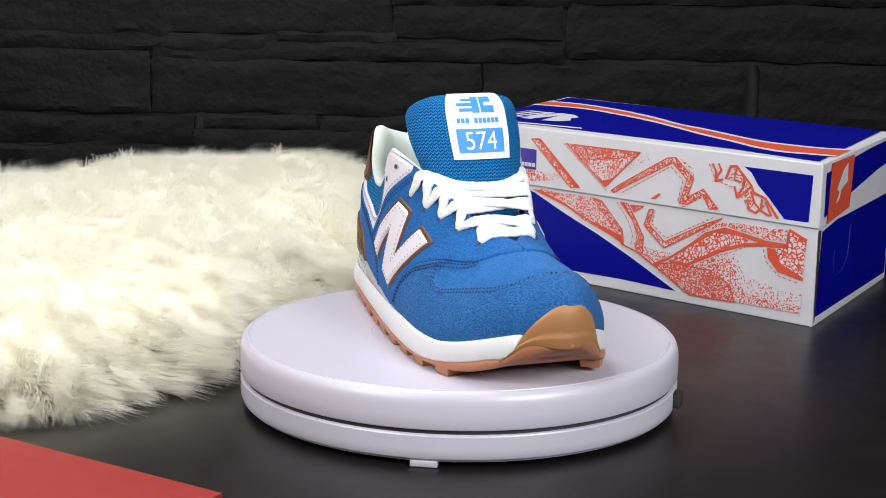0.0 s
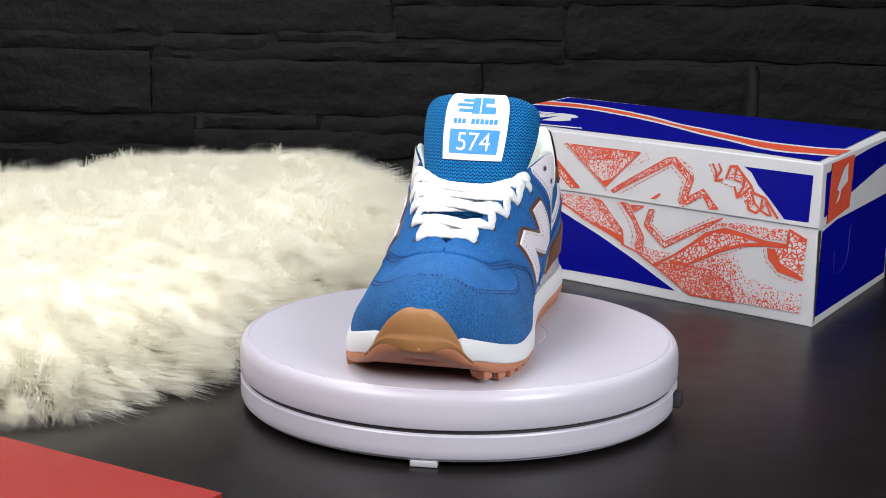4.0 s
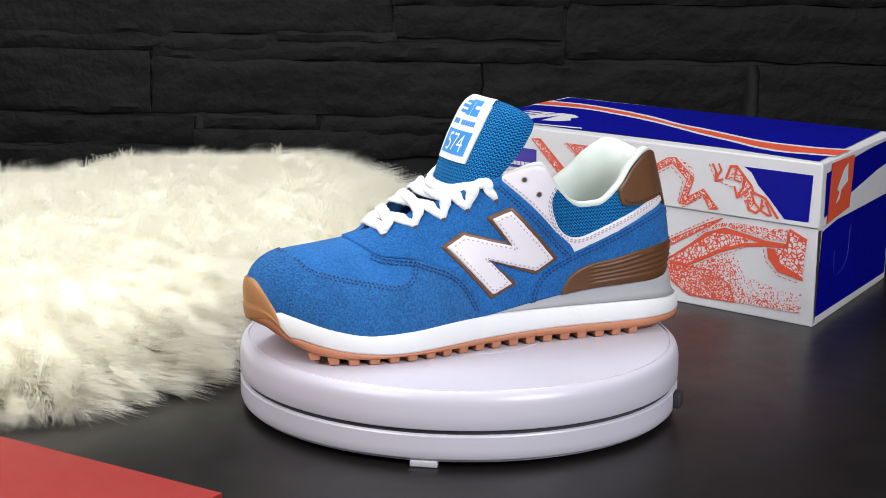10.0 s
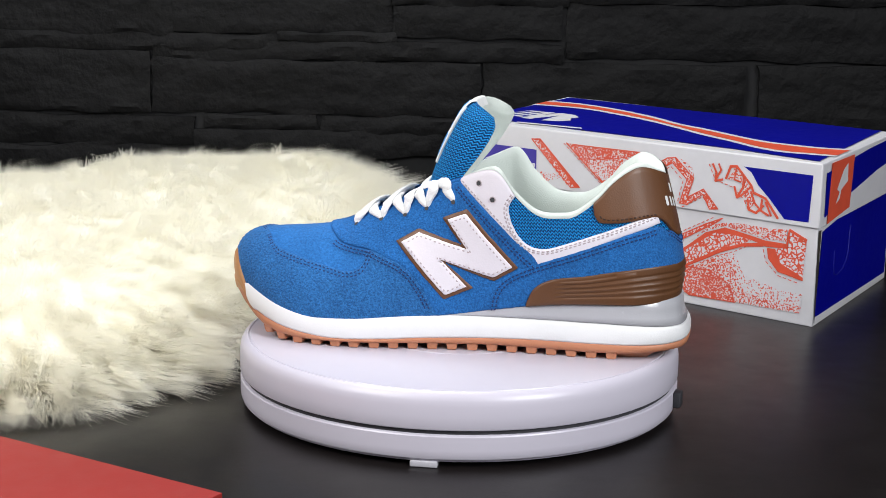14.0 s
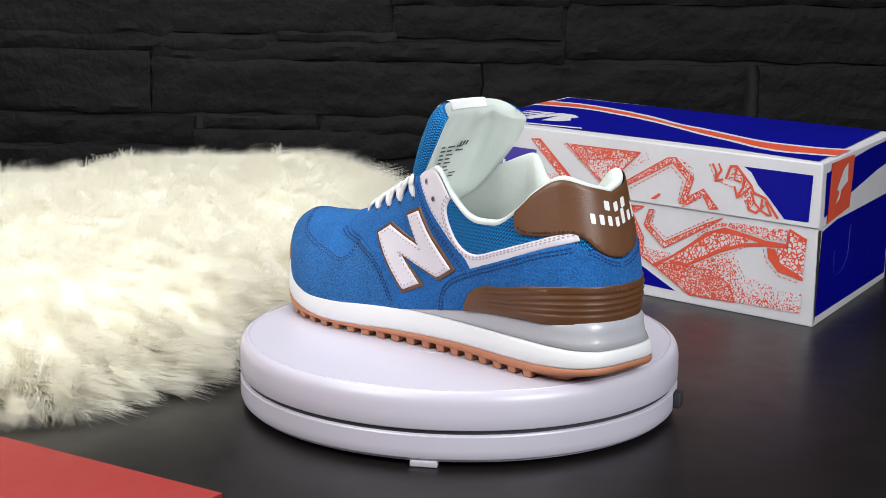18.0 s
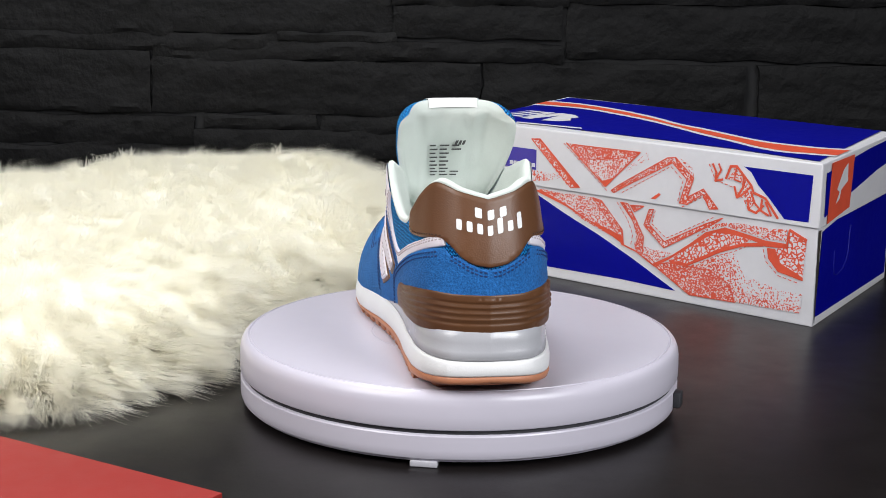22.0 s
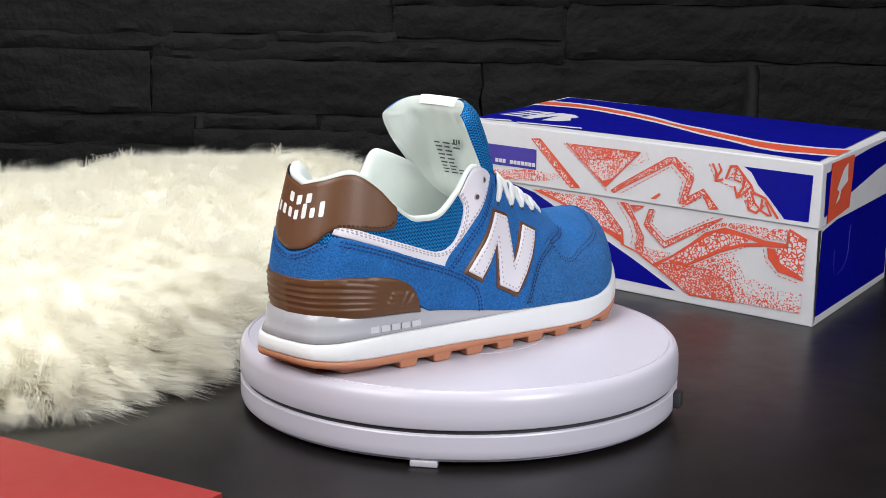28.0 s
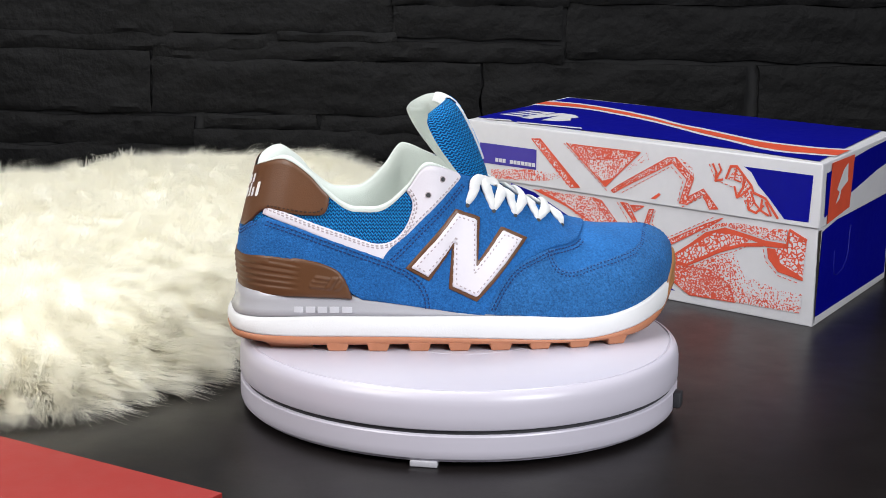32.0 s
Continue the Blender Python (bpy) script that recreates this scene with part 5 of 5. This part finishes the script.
part("number", bm, M_WHITE, tl, "white printed number 574", smooth=False)
# care label printed inside the tongue
bk = bmesh.new()
for r in range(9):
    for c in range(3):
        a0 = 0.31 - c * 0.16
        b0 = 0.80 - r * 0.018
        if c == 2 and r in (2, 3, 4, 5, 6):
            continue
        cs = [(a0, b0), (a0 - 0.10 - 0.03 * ((r * 7 + c) % 2), b0), (a0 - 0.10 - 0.03 * ((r * 7 + c) % 2), b0 + 0.007), (a0, b0 + 0.007)]
        P, N_ = tongue_at([q[0] for q in cs], [q[1] for q in cs])
        th = np.interp([q[1] for q in cs], [0, 0.4, 0.6, 1], [2.5, 4, 8, 9.5]) / 1000
        bk.faces.new([bk.verts.new(p - n_ * (h_ + 0.0019)) for p, n_, h_ in zip(P, N_, th)])
for q in range(3):      # the maker's sign, plain bars
    cs = [(-0.06 - 0.05 * q, 0.826), (-0.095 - 0.05 * q, 0.826), (-0.075 - 0.05 * q, 0.806), (-0.04 - 0.05 * q, 0.806)]
    P, N_ = tongue_at([c[0] for c in cs], [c[1] for c in cs])
    bk.faces.new([bk.verts.new(p - n_ * 0.0107) for p, n_ in zip(P, N_)])
part("care_print", bk, M_INK, tongue, "small dark print inside the tongue", smooth=False)


# ---------- laces ----------
def sweep(pts, ups, wide, thick, n=12, steps=60, taper=True):
    """A flat woven cord along a smooth line."""
    line = np.array(smooth_line(pts, max(4, steps // (len(pts) - 1))))
    up = np.array(smooth_line(ups, max(4, steps // (len(pts) - 1))))
    bm = bmesh.new()
    rings = []
    tang = np.gradient(line, axis=0)
    d = np.concatenate([[0], np.cumsum(np.linalg.norm(np.diff(line, axis=0), axis=1))])
    for i in range(len(line)):
        t = Vector(tang[i]).normalized()
        u = Vector(up[i])
        u = (u - t * u.dot(t)).normalized()
        w = t.cross(u)
        k = 1.0
        if taper:
            k = 0.50 + 0.50 * min(1, min(d[i], d[-1] - d[i]) / 0.011)
        ring = []
        for j in range(n):
            a = 2 * math.pi * j / n
            wv = 1 + 0.07 * math.sin(d[i] / 0.0011 + j * 2.1)
            ring.append(bm.verts.new(Vector(line[i]) + w * (math.cos(a) * wide / 2 * k * wv) + u * (math.sin(a) * thick / 2 * wv)))
        rings.append(ring)
    for a, b in zip(rings, rings[1:]):
        for j in range(n):
            bm.faces.new((a[j], a[(j + 1) % n], b[(j + 1) % n], b[j]))
    bm.faces.new(rings[0])
    bm.faces.new(rings[-1][::-1])
    bmesh.ops.recalc_face_normals(bm, faces=bm.faces[:])
    return bm


EYE_U = [0.790, 0.735, 0.687, 0.648, 0.606]
EYE_V = {1: [0.87, 0.85, 0.825, 0.83, 0.825], -1: [0.85, 0.825, 0.80, 0.785, 0.775]}


laces = []


def lace(i, side_i, j, side_j, extra=0.0, bend=0.0):
    """One strand: out of an eyelet, over the throat's edges, down into another eyelet."""
    def run(a, sa, b):
        out = []
        for off, v, lift in ((0.0, EYE_V[sa][a], 0.0004), (0.08, EYE_V[sa][a] + 0.04, 0.0020), (0.20, 0.5 * (EYE_V[sa][a] + 1), 0.0022), (0.32, 0.985, 0.0022)):
            U = np.array([sa * (EYE_U[a] + off * (EYE_U[b] - EYE_U[a]))])
            n_ = surf_normal(U, np.array([v]))
            out.append(((surf(U, np.array([v])) + n_ * (lift + (extra * 0.35 if off > 0.1 else 0)))[0], n_[0]))
        return out

    A, B = run(i, side_i, j), run(j, side_j, i)
    p, q = A[-1][0], B[-1][0]
    mid = []
    for k in (0.25, 0.5, 0.75):
        m = p * (1 - k) + q * k
        arch = 1 - (abs(2 * k - 1)) ** 2.5
        zz = m[2] + (0.0000 + extra - 0.0060 * max(0, i + j - 3) / 4) * arch
        over = np.interp(zz * 1000, [75, 82.5, 93, 111.5, 134], [47, 30.5, 19, 13, 3.5]) / 1000 + 0.0016 + extra * 0.7
        mid.append((np.array([m[0] + max(0.0, over - m[0]) * arch + bend * arch, m[1], zz]), np.array([0.62, 0.25 * (m[1] - 0.0085) / 0.03, 0.75])))
    run_ = A + mid + B[::-1]
    laces.append(part("lace", sweep([r[0] for r in run_], [r[1] for r in run_], 0.0070, 0.0028, steps=110), M_LACE, shoe, "white woven flat lace"))


lace(0, 1, 0, -1, 0.0)
for i, e in ((0, 0.0003), (1, 0.0003), (2, 0.0003), (3, 0.0003)):
    lace(i, -1, i + 1, 1, e)
    lace(i, 1, i + 1, -1, e + 0.0018)

# eyelet holes: flat discs, the shade inside each hole put into their dark colour
bm0 = lathe([(0.0, 0.0003), (0.0013, 0.0003), (0.0015, 0.0005), (0.0019, 0.0005), (0.0020, 0.0)], 16)
me_eye = bpy.data.meshes.new("eyelet")
bm0.to_mesh(me_eye)
bm0.free()
me_eye.materials.append(M_THREADG)
bm0 = lathe([(0.0, 0.0004), (0.0014, 0.0004)], 16)
me_hole = bpy.data.meshes.new("hole")
bm0.to_mesh(me_hole)
bm0.free()
me_hole.materials.append(M_HOLE)
for sd in (1, -1):
    spots = [(0.563, 0.91, 0.0015), (0.538, 0.79, 0.0015)] + [(u, v - 0.01, 0.0017) for u, v in zip(EYE_U, EYE_V[sd])]
    for u, v, lift in spots:
        n = surf_normal([sd * u], [v])[0]
        P = surf([sd * u], [v])[0] + n * lift
        m = Matrix.Translation(P) @ Vector(n).to_track_quat("Z", "Y").to_matrix().to_4x4()
        e = new("eyelet", me_eye if lift < 0.0016 else me_hole)
        e.parent, e.matrix_basis = shoe, m
        if lift < 0.0016:
            hobj = new("hole", me_hole)
            hobj.parent, hobj.matrix_basis = e, pose(0, 0, 0.0002)

# raised marks on the grey wedge and on the clip (plain shapes)
def wedge_marks(name, side, u0, n, wide, gap, zlo, zhi, out, material, parent):
    for i in range(n):
        bm = bmesh.new()
        a, b = u0 + i * (wide + gap), u0 + i * (wide + gap) + wide
        us = np.linspace(a, b, 4) * side
        xy, dr = ring_dir(us)
        lo = [bm.verts.new((*(p + q * out[0] / 1000), zlo / 1000)) for p, q in zip(xy, dr)]
        hi = [bm.verts.new((*(p + q * out[1] / 1000), zhi / 1000)) for p, q in zip(xy, dr)]
        for k in range(3):
            bm.faces.new((lo[k], lo[k + 1], hi[k + 1], hi[k]))
        ex = bmesh.ops.extrude_face_region(bm, geom=bm.faces[:])
        dv = Vector((*(-dr[1] * 0.0012), 0))
        bmesh.ops.translate(bm, verts=[v for v in ex["geom"] if isinstance(v, bmesh.types.BMVert)], vec=dv)
        bmesh.ops.recalc_face_normals(bm, faces=bm.faces[:])
        part(name, bm, material, parent, smooth=False)


wedge_marks("relief_mark", -1, 0.222, 5, 0.0235, 0.007, 28.8, 32.2, (2.35, 1.95), M_GREYTXT, wedge)


# set the finished parts to the shoe's true size
GROW = Matrix.Diagonal((1.034, 1.030, 1.028, 1))
done = set()
for ob in shoe.children_recursive:
    if ob.parent.name.split(".")[0] in ("outsole", "eyelet") and ob.name.split(".")[0] in ("lug", "hole") or ob.name.split(".")[0] == "eyelet":
        ob.location = GROW @ ob.location if ob.name.split(".")[0] != "hole" else ob.location
    elif ob.data.name not in done:
        done.add(ob.data.name)
        ob.data.transform(GROW)


# ---------- ledge stones of the wall: x from, x to, z from, z to, in millimetres ----------
STONES = [(-539, -319, 167, 243), (-541, -206, 149, 166), (-313, -81, 169, 246), (-543, -344, 82, 146), (-336, 15, 82, 138), (-335, 103, 141, 159), (-200, -75, 160, 169), (-545, -295, 46, 76), (-281, -163, 65, 78), (-153, 6, 61, 79), (-291, -24, 36, 62), (-547, -297, -3, 43), (-76, 109, 202, 249), (-73, 102, 167, 200), (113, 461, 147, 204), (113, 457, 207, 253), (23, 302, 72, 140), (322, 466, 69, 140), (-18, 112, 23, 61), (112, 470, 8, 65)]


def stone_mesh(w, h, seed):
    """A split-faced ledge stone: rough front, chipped edges."""
    nx, nz = max(8, int(w / 0.009)), max(4, int(h / 0.006))
    bm = bmesh.new()
    g = []
    for i in range(nx + 1):
        col = []
        for j in range(nz + 1):
            a, b = i / nx, j / nz
            x, z = (a - 0.5) * w, (b - 0.5) * h
            e = min(min(a, 1 - a) * w, min(b, 1 - b) * h)
            q = noise.noise(Vector((x * 12 + seed, z * 24, seed * 1.7))) * 0.0055 + noise.noise(Vector((x * 40, z * 120 + seed, seed))) * 0.0034 + noise.noise(Vector((x * 110, z * 150 + seed, seed))) * 0.0012
            y = -q * 0.8 - 0.0024 * min(1, e / 0.003)
            jx = noise.noise(Vector((z * 60 + seed * 3, i * 0.9, 1))) * 0.004 * (1 if i in (0, nx) else 0.3)
            jz = noise.noise(Vector((x * 22 + seed * 5, j * 0.7, 9))) * 0.0035 * (1 if j in (0, nz) else 0.3)
            col.append(bm.verts.new((x + jx, y, z + jz)))
        g.append(col)
    for i in range(nx):
        for j in range(nz):
            bm.faces.new((g[i][j], g[i + 1][j], g[i + 1][j + 1], g[i][j + 1]))
    edge = [e for e in bm.edges if e.is_boundary]
    ex = bmesh.ops.extrude_edge_only(bm, edges=edge)
    for v in ex["geom"]:
        if isinstance(v, bmesh.types.BMVert):
            v.co.y = 0.022
    bmesh.ops.recalc_face_normals(bm, faces=bm.faces[:])
    return bm


rs = random.Random(5)
rects = [(s[0] / 1000 - 0.0028, s[1] / 1000 + 0.0028, s[2] / 1000 - 0.0014, s[3] / 1000 + 0.0014) for s in STONES]
x_lo, x_hi, z_hi = min(r[0] for r in rects), max(r[1] for r in rects), max(r[3] for r in rects)
z = -0.03
while z < 1.5:       # the same stone goes on past the part in view
    h = rs.uniform(0.03, 0.085)
    x = -1.7
    while x < 1.7:
        w = rs.uniform(0.16, 0.46)
        if z + h < z_hi + 0.004 and x + w > x_lo and x < x_hi:
            if x < x_lo - 0.06:
                w = x_lo - 0.004 - x
            else:
                x = x_hi + 0.004
                continue
        rects.append((x, x + w - 0.004, z, z + h - 0.003))
        x += w
    z += h
for k, (x0, x1, z0, z1) in enumerate(rects):
    stn = part("stone", stone_mesh(x1 - x0, z1 - z0, k * 3.1), M_STONE, wall_north, sharp=38)
    stn.matrix_basis = pose((x0 + x1) / 2, WALL_Y - rs.uniform(0.000, 0.003), (z0 + z1) / 2, rs.uniform(-0.6, 0.6), rs.uniform(-0.35, 0.35), rs.uniform(-0.8, 0.8))

# ---------- the sheepskin ----------
M_WOOL = mat("cream_wool", (0.95, 0.925, 0.83), 0.8, var=0.05, scale=9, spec=0.2)
nodes_, links_ = M_WOOL.node_tree.nodes, M_WOOL.node_tree.links
thin = nodes_.new("ShaderNodeBsdfTranslucent")      # light passes through the fine fibres
thin.inputs[0].default_value = (0.97, 0.955, 0.89, 1)
both = nodes_.new("ShaderNodeMixShader")
both.inputs[0].default_value = 0.53
links_.new(nodes_["Principled BSDF"].outputs[0], both.inputs[1])
links_.new(thin.outputs[0], both.inputs[2])
links_.new(both.outputs[0], nodes_["Material Output"].inputs[0])
M_HIDE = mat("cream_underwool", (0.93, 0.905, 0.80), 0.95, var=0.10, scale=20, bump=0.003, bump_scale=180)
RUG = np.array([(-0.62, -0.128), (-0.33, -0.100), (-0.29, -0.084), (-0.262, -0.070), (-0.222, -0.055), (-0.198, -0.024), (-0.150, 0.014), (-0.118, 0.055), (-0.075, 0.16), (-0.052, 0.27), (-0.042, 0.38),
                (-0.048, 0.48), (-0.068, 0.565), (-0.13, 0.612), (-0.28, 0.618), (-0.36, 0.575), (-0.43, 0.51), (-0.55, 0.47), (-0.70, 0.42), (-0.78, 0.1)])
RUG = RUG * np.array([1.045, 1.17]) + np.array([0, 0.02])
RUG_L = np.array(smooth_line([*RUG, RUG[0]], 6))[:-1]


def rug_edge(P):
    """Distance from the rug's edge, inwards positive, and the way out."""
    A, B = RUG_L, np.roll(RUG_L, -1, 0)
    best = np.full(len(P), 9.0)
    way = np.zeros((len(P), 2))
    for a, b in zip(A, B):
        d = b - a
        t = np.clip(((P - a) @ d) / (d @ d), 0, 1)
        q = P - (a + t[:, None] * d)
        r = np.linalg.norm(q, axis=1)
        k = r < best
        best[k] = r[k]
        way[k] = -q[k] / (r[k][:, None] + 1e-9)
    ins = inside(RUG_L, P)
    return np.where(ins, best, -best), way


def rug_height(P, d):
    base = 0.040 * np.clip(d / 0.070, 0, 1) ** 0.6
    wob = np.array([noise.noise(Vector((p[0] * 9, p[1] * 9, 2.0))) for p in P]) * 0.007 + np.array([noise.noise(Vector((p[0] * 26, p[1] * 26, 5.0))) for p in P]) * 0.0035
    return np.maximum(base + wob * np.clip(d / 0.05, 0, 1), 0.002)


sheepskin = tagged(empty("sheepskin"), "fluffy cream-white sheepskin rug spread on the black table", "sheepskin")
gx, gy = np.meshgrid(np.linspace(-0.84, -0.03, 90), np.linspace(-0.19, 0.76, 95), indexing="ij")
G = np.stack([gx.ravel(), gy.ravel()], 1)
gd, _ = rug_edge(G)
gz = rug_height(G, np.maximum(gd, 0)) + 0.011 * np.clip((gd - 0.008) / 0.035, 0, 1)
bm = bmesh.new()
vs = [bm.verts.new((p[0], p[1], z_)) if d_ > 0.002 else None for p, z_, d_ in zip(G, gz, gd)]
for i in range(89):
    for j in range(94):
        q = [vs[i * 95 + j], vs[(i + 1) * 95 + j], vs[(i + 1) * 95 + j + 1], vs[i * 95 + j + 1]]
        if all(q):
            bm.faces.new(q)
bmesh.ops.recalc_face_normals(bm, faces=bm.faces[:])
part("hide", bm, M_HIDE, sheepskin)

rng = np.random.default_rng(11)
NW = 600000
P = np.stack([rng.uniform(-0.55, -0.03, NW), rng.uniform(-0.17, 0.76, NW)], 1)
P = P[(P[:, 0] > -0.44 - (P[:, 1] - 0.1) * 0.2)]
P = P[inside(RUG_L, P)]
d, way = rug_edge(P)
rim_ = np.concatenate([np.where((d < 0.030) & (P[:, 1] < 0.25))[0]] * 1)     # the fleece is thickest where it falls over its edge
P = np.concatenate([P, P[rim_] + rng.normal(0, 0.0035, (len(rim_), 2))])
P = P[inside(RUG_L, P)]
d, way = rug_edge(P)
z0 = rug_height(P, d)
n = len(P)
# locks of wool lean together: a slow turning field, the edge's outward fall and single strays
cell = np.floor(P / 0.011)
ck = np.abs(np.sin(cell[:, 0] * 12.9898 + cell[:, 1] * 78.233) * 43758.5453) % 1.0
ck2 = np.abs(np.sin(cell[:, 0] * 39.346 + cell[:, 1] * 11.135) * 24634.6345) % 1.0
flow = np.array([noise.noise(Vector((p[0] * 6, p[1] * 6, 7.0))) for p in P])
ang = -0.9 + flow * 1.3 + (ck - 0.5) * 0.7 + rng.normal(0, 0.22, n)
lean = np.stack([np.cos(ang), np.sin(ang)], 1)
k = np.exp(-np.maximum(d, 0) / 0.035)[:, None]
lean = lean * (1 - k) + way * k * 1.3 + np.array([[0.15, -0.35]])
lean /= np.linalg.norm(lean, axis=1, keepdims=True)
length = 0.034 * (0.7 + 0.6 * ck2) * rng.uniform(0.75, 1.2, n) * (1 + 0.12 * k[:, 0])
rise = (0.72 - np.where(P[:, 1] > 0.3, 0.12, 0.50) * k[:, 0]) * rng.uniform(0.6, 1.25, n)
STEPS = 3
reach = P + lean * length[:, None]
keep = (np.linalg.norm(reach, axis=1) > 0.143) & (np.linalg.norm(P, axis=1) > 0.143)
P, d, z0, lean, length, rise, cell, ck, k = P[keep], d[keep], z0[keep], lean[keep], length[keep], rise[keep], cell[keep], ck[keep], k[keep]
n = len(P)
width = 0.00021 * rng.uniform(0.7, 1.5, n)
sidev = np.stack([-lean[:, 1], lean[:, 0]], 1)
cen = (cell + 0.5) * 0.011
V = np.zeros((n, STEPS * 2 + 1, 3))
curl = rng.normal(0, 0.18, n) + (ck - 0.5) * 0.7
for s in range(STEPS + 1):
    t = s / STEPS
    fwd = length * (0.35 * t + 0.65 * t * t) * (0.55 + 0.45 * (1 - rise))
    up = length * rise * (1.5 * t - 0.75 * t * t)
    side = length * curl * t * t * 0.7
    gather = (0.26 - 0.12 * k) * t * (cen - P)
    xy = P + gather + lean * fwd[:, None] + sidev * side[:, None]
    zz = np.maximum(z0 - 0.004 + up, 0.0012)
    w = width * (1 - 0.8 * t)
    if s < STEPS:
        V[:, 2 * s, :2], V[:, 2 * s, 2] = xy - sidev * w[:, None], zz
        V[:, 2 * s + 1, :2], V[:, 2 * s + 1, 2] = xy + sidev * w[:, None], zz + w * 0.6
    else:
        V[:, 2 * s, :2], V[:, 2 * s, 2] = xy, zz
m = STEPS * 2 + 1
off = np.arange(n)[:, None] * m
quads = np.concatenate([off + np.array([[2 * s, 2 * s + 1, 2 * s + 3, 2 * s + 2]]) for s in range(STEPS - 1)], 0)
tris = off + np.array([[2 * STEPS - 2, 2 * STEPS - 1, 2 * STEPS]])
me = bpy.data.meshes.new("wool")
nl = quads.size + tris.size
me.vertices.add(n * m)
me.vertices.foreach_set("co", V.ravel())
me.loops.add(nl)
me.loops.foreach_set("vertex_index", np.concatenate([quads.ravel(), tris.ravel()]).astype(np.int32))
me.polygons.add(len(quads) + len(tris))
me.polygons.foreach_set("loop_start", np.concatenate([np.arange(len(quads)) * 4, quads.size + np.arange(len(tris)) * 3]).astype(np.int32))
me.update(calc_edges=True)
me.validate()
me.polygons.foreach_set("use_smooth", np.ones(len(me.polygons), bool))
me.materials.append(M_WOOL)
wool = new("wool", me)
wool.parent = sheepskin
tagged(wool, "long cream wool locks", kind="stuff")


# ---------- what moves: the plate turns and carries the shoe ----------
SPIN = -8.7217           # degrees a second
HEADING = 180.0 - 1.22   # heading of the toe at 12.9 s


def motions():
    rows = []
    for i in range(0, 17):
        t = 2.0 * i
        rows.append((t, HEADING + SPIN * (t - 12.9)))
    walk(shoe, [(t, pose(0, 0, H_T, 0, 0, a) @ SHOE_SET) for t, a in rows])
    walk(plate, [(t, pose(0, 0, 0, 0, 0, a)) for t, a in rows])


motions()
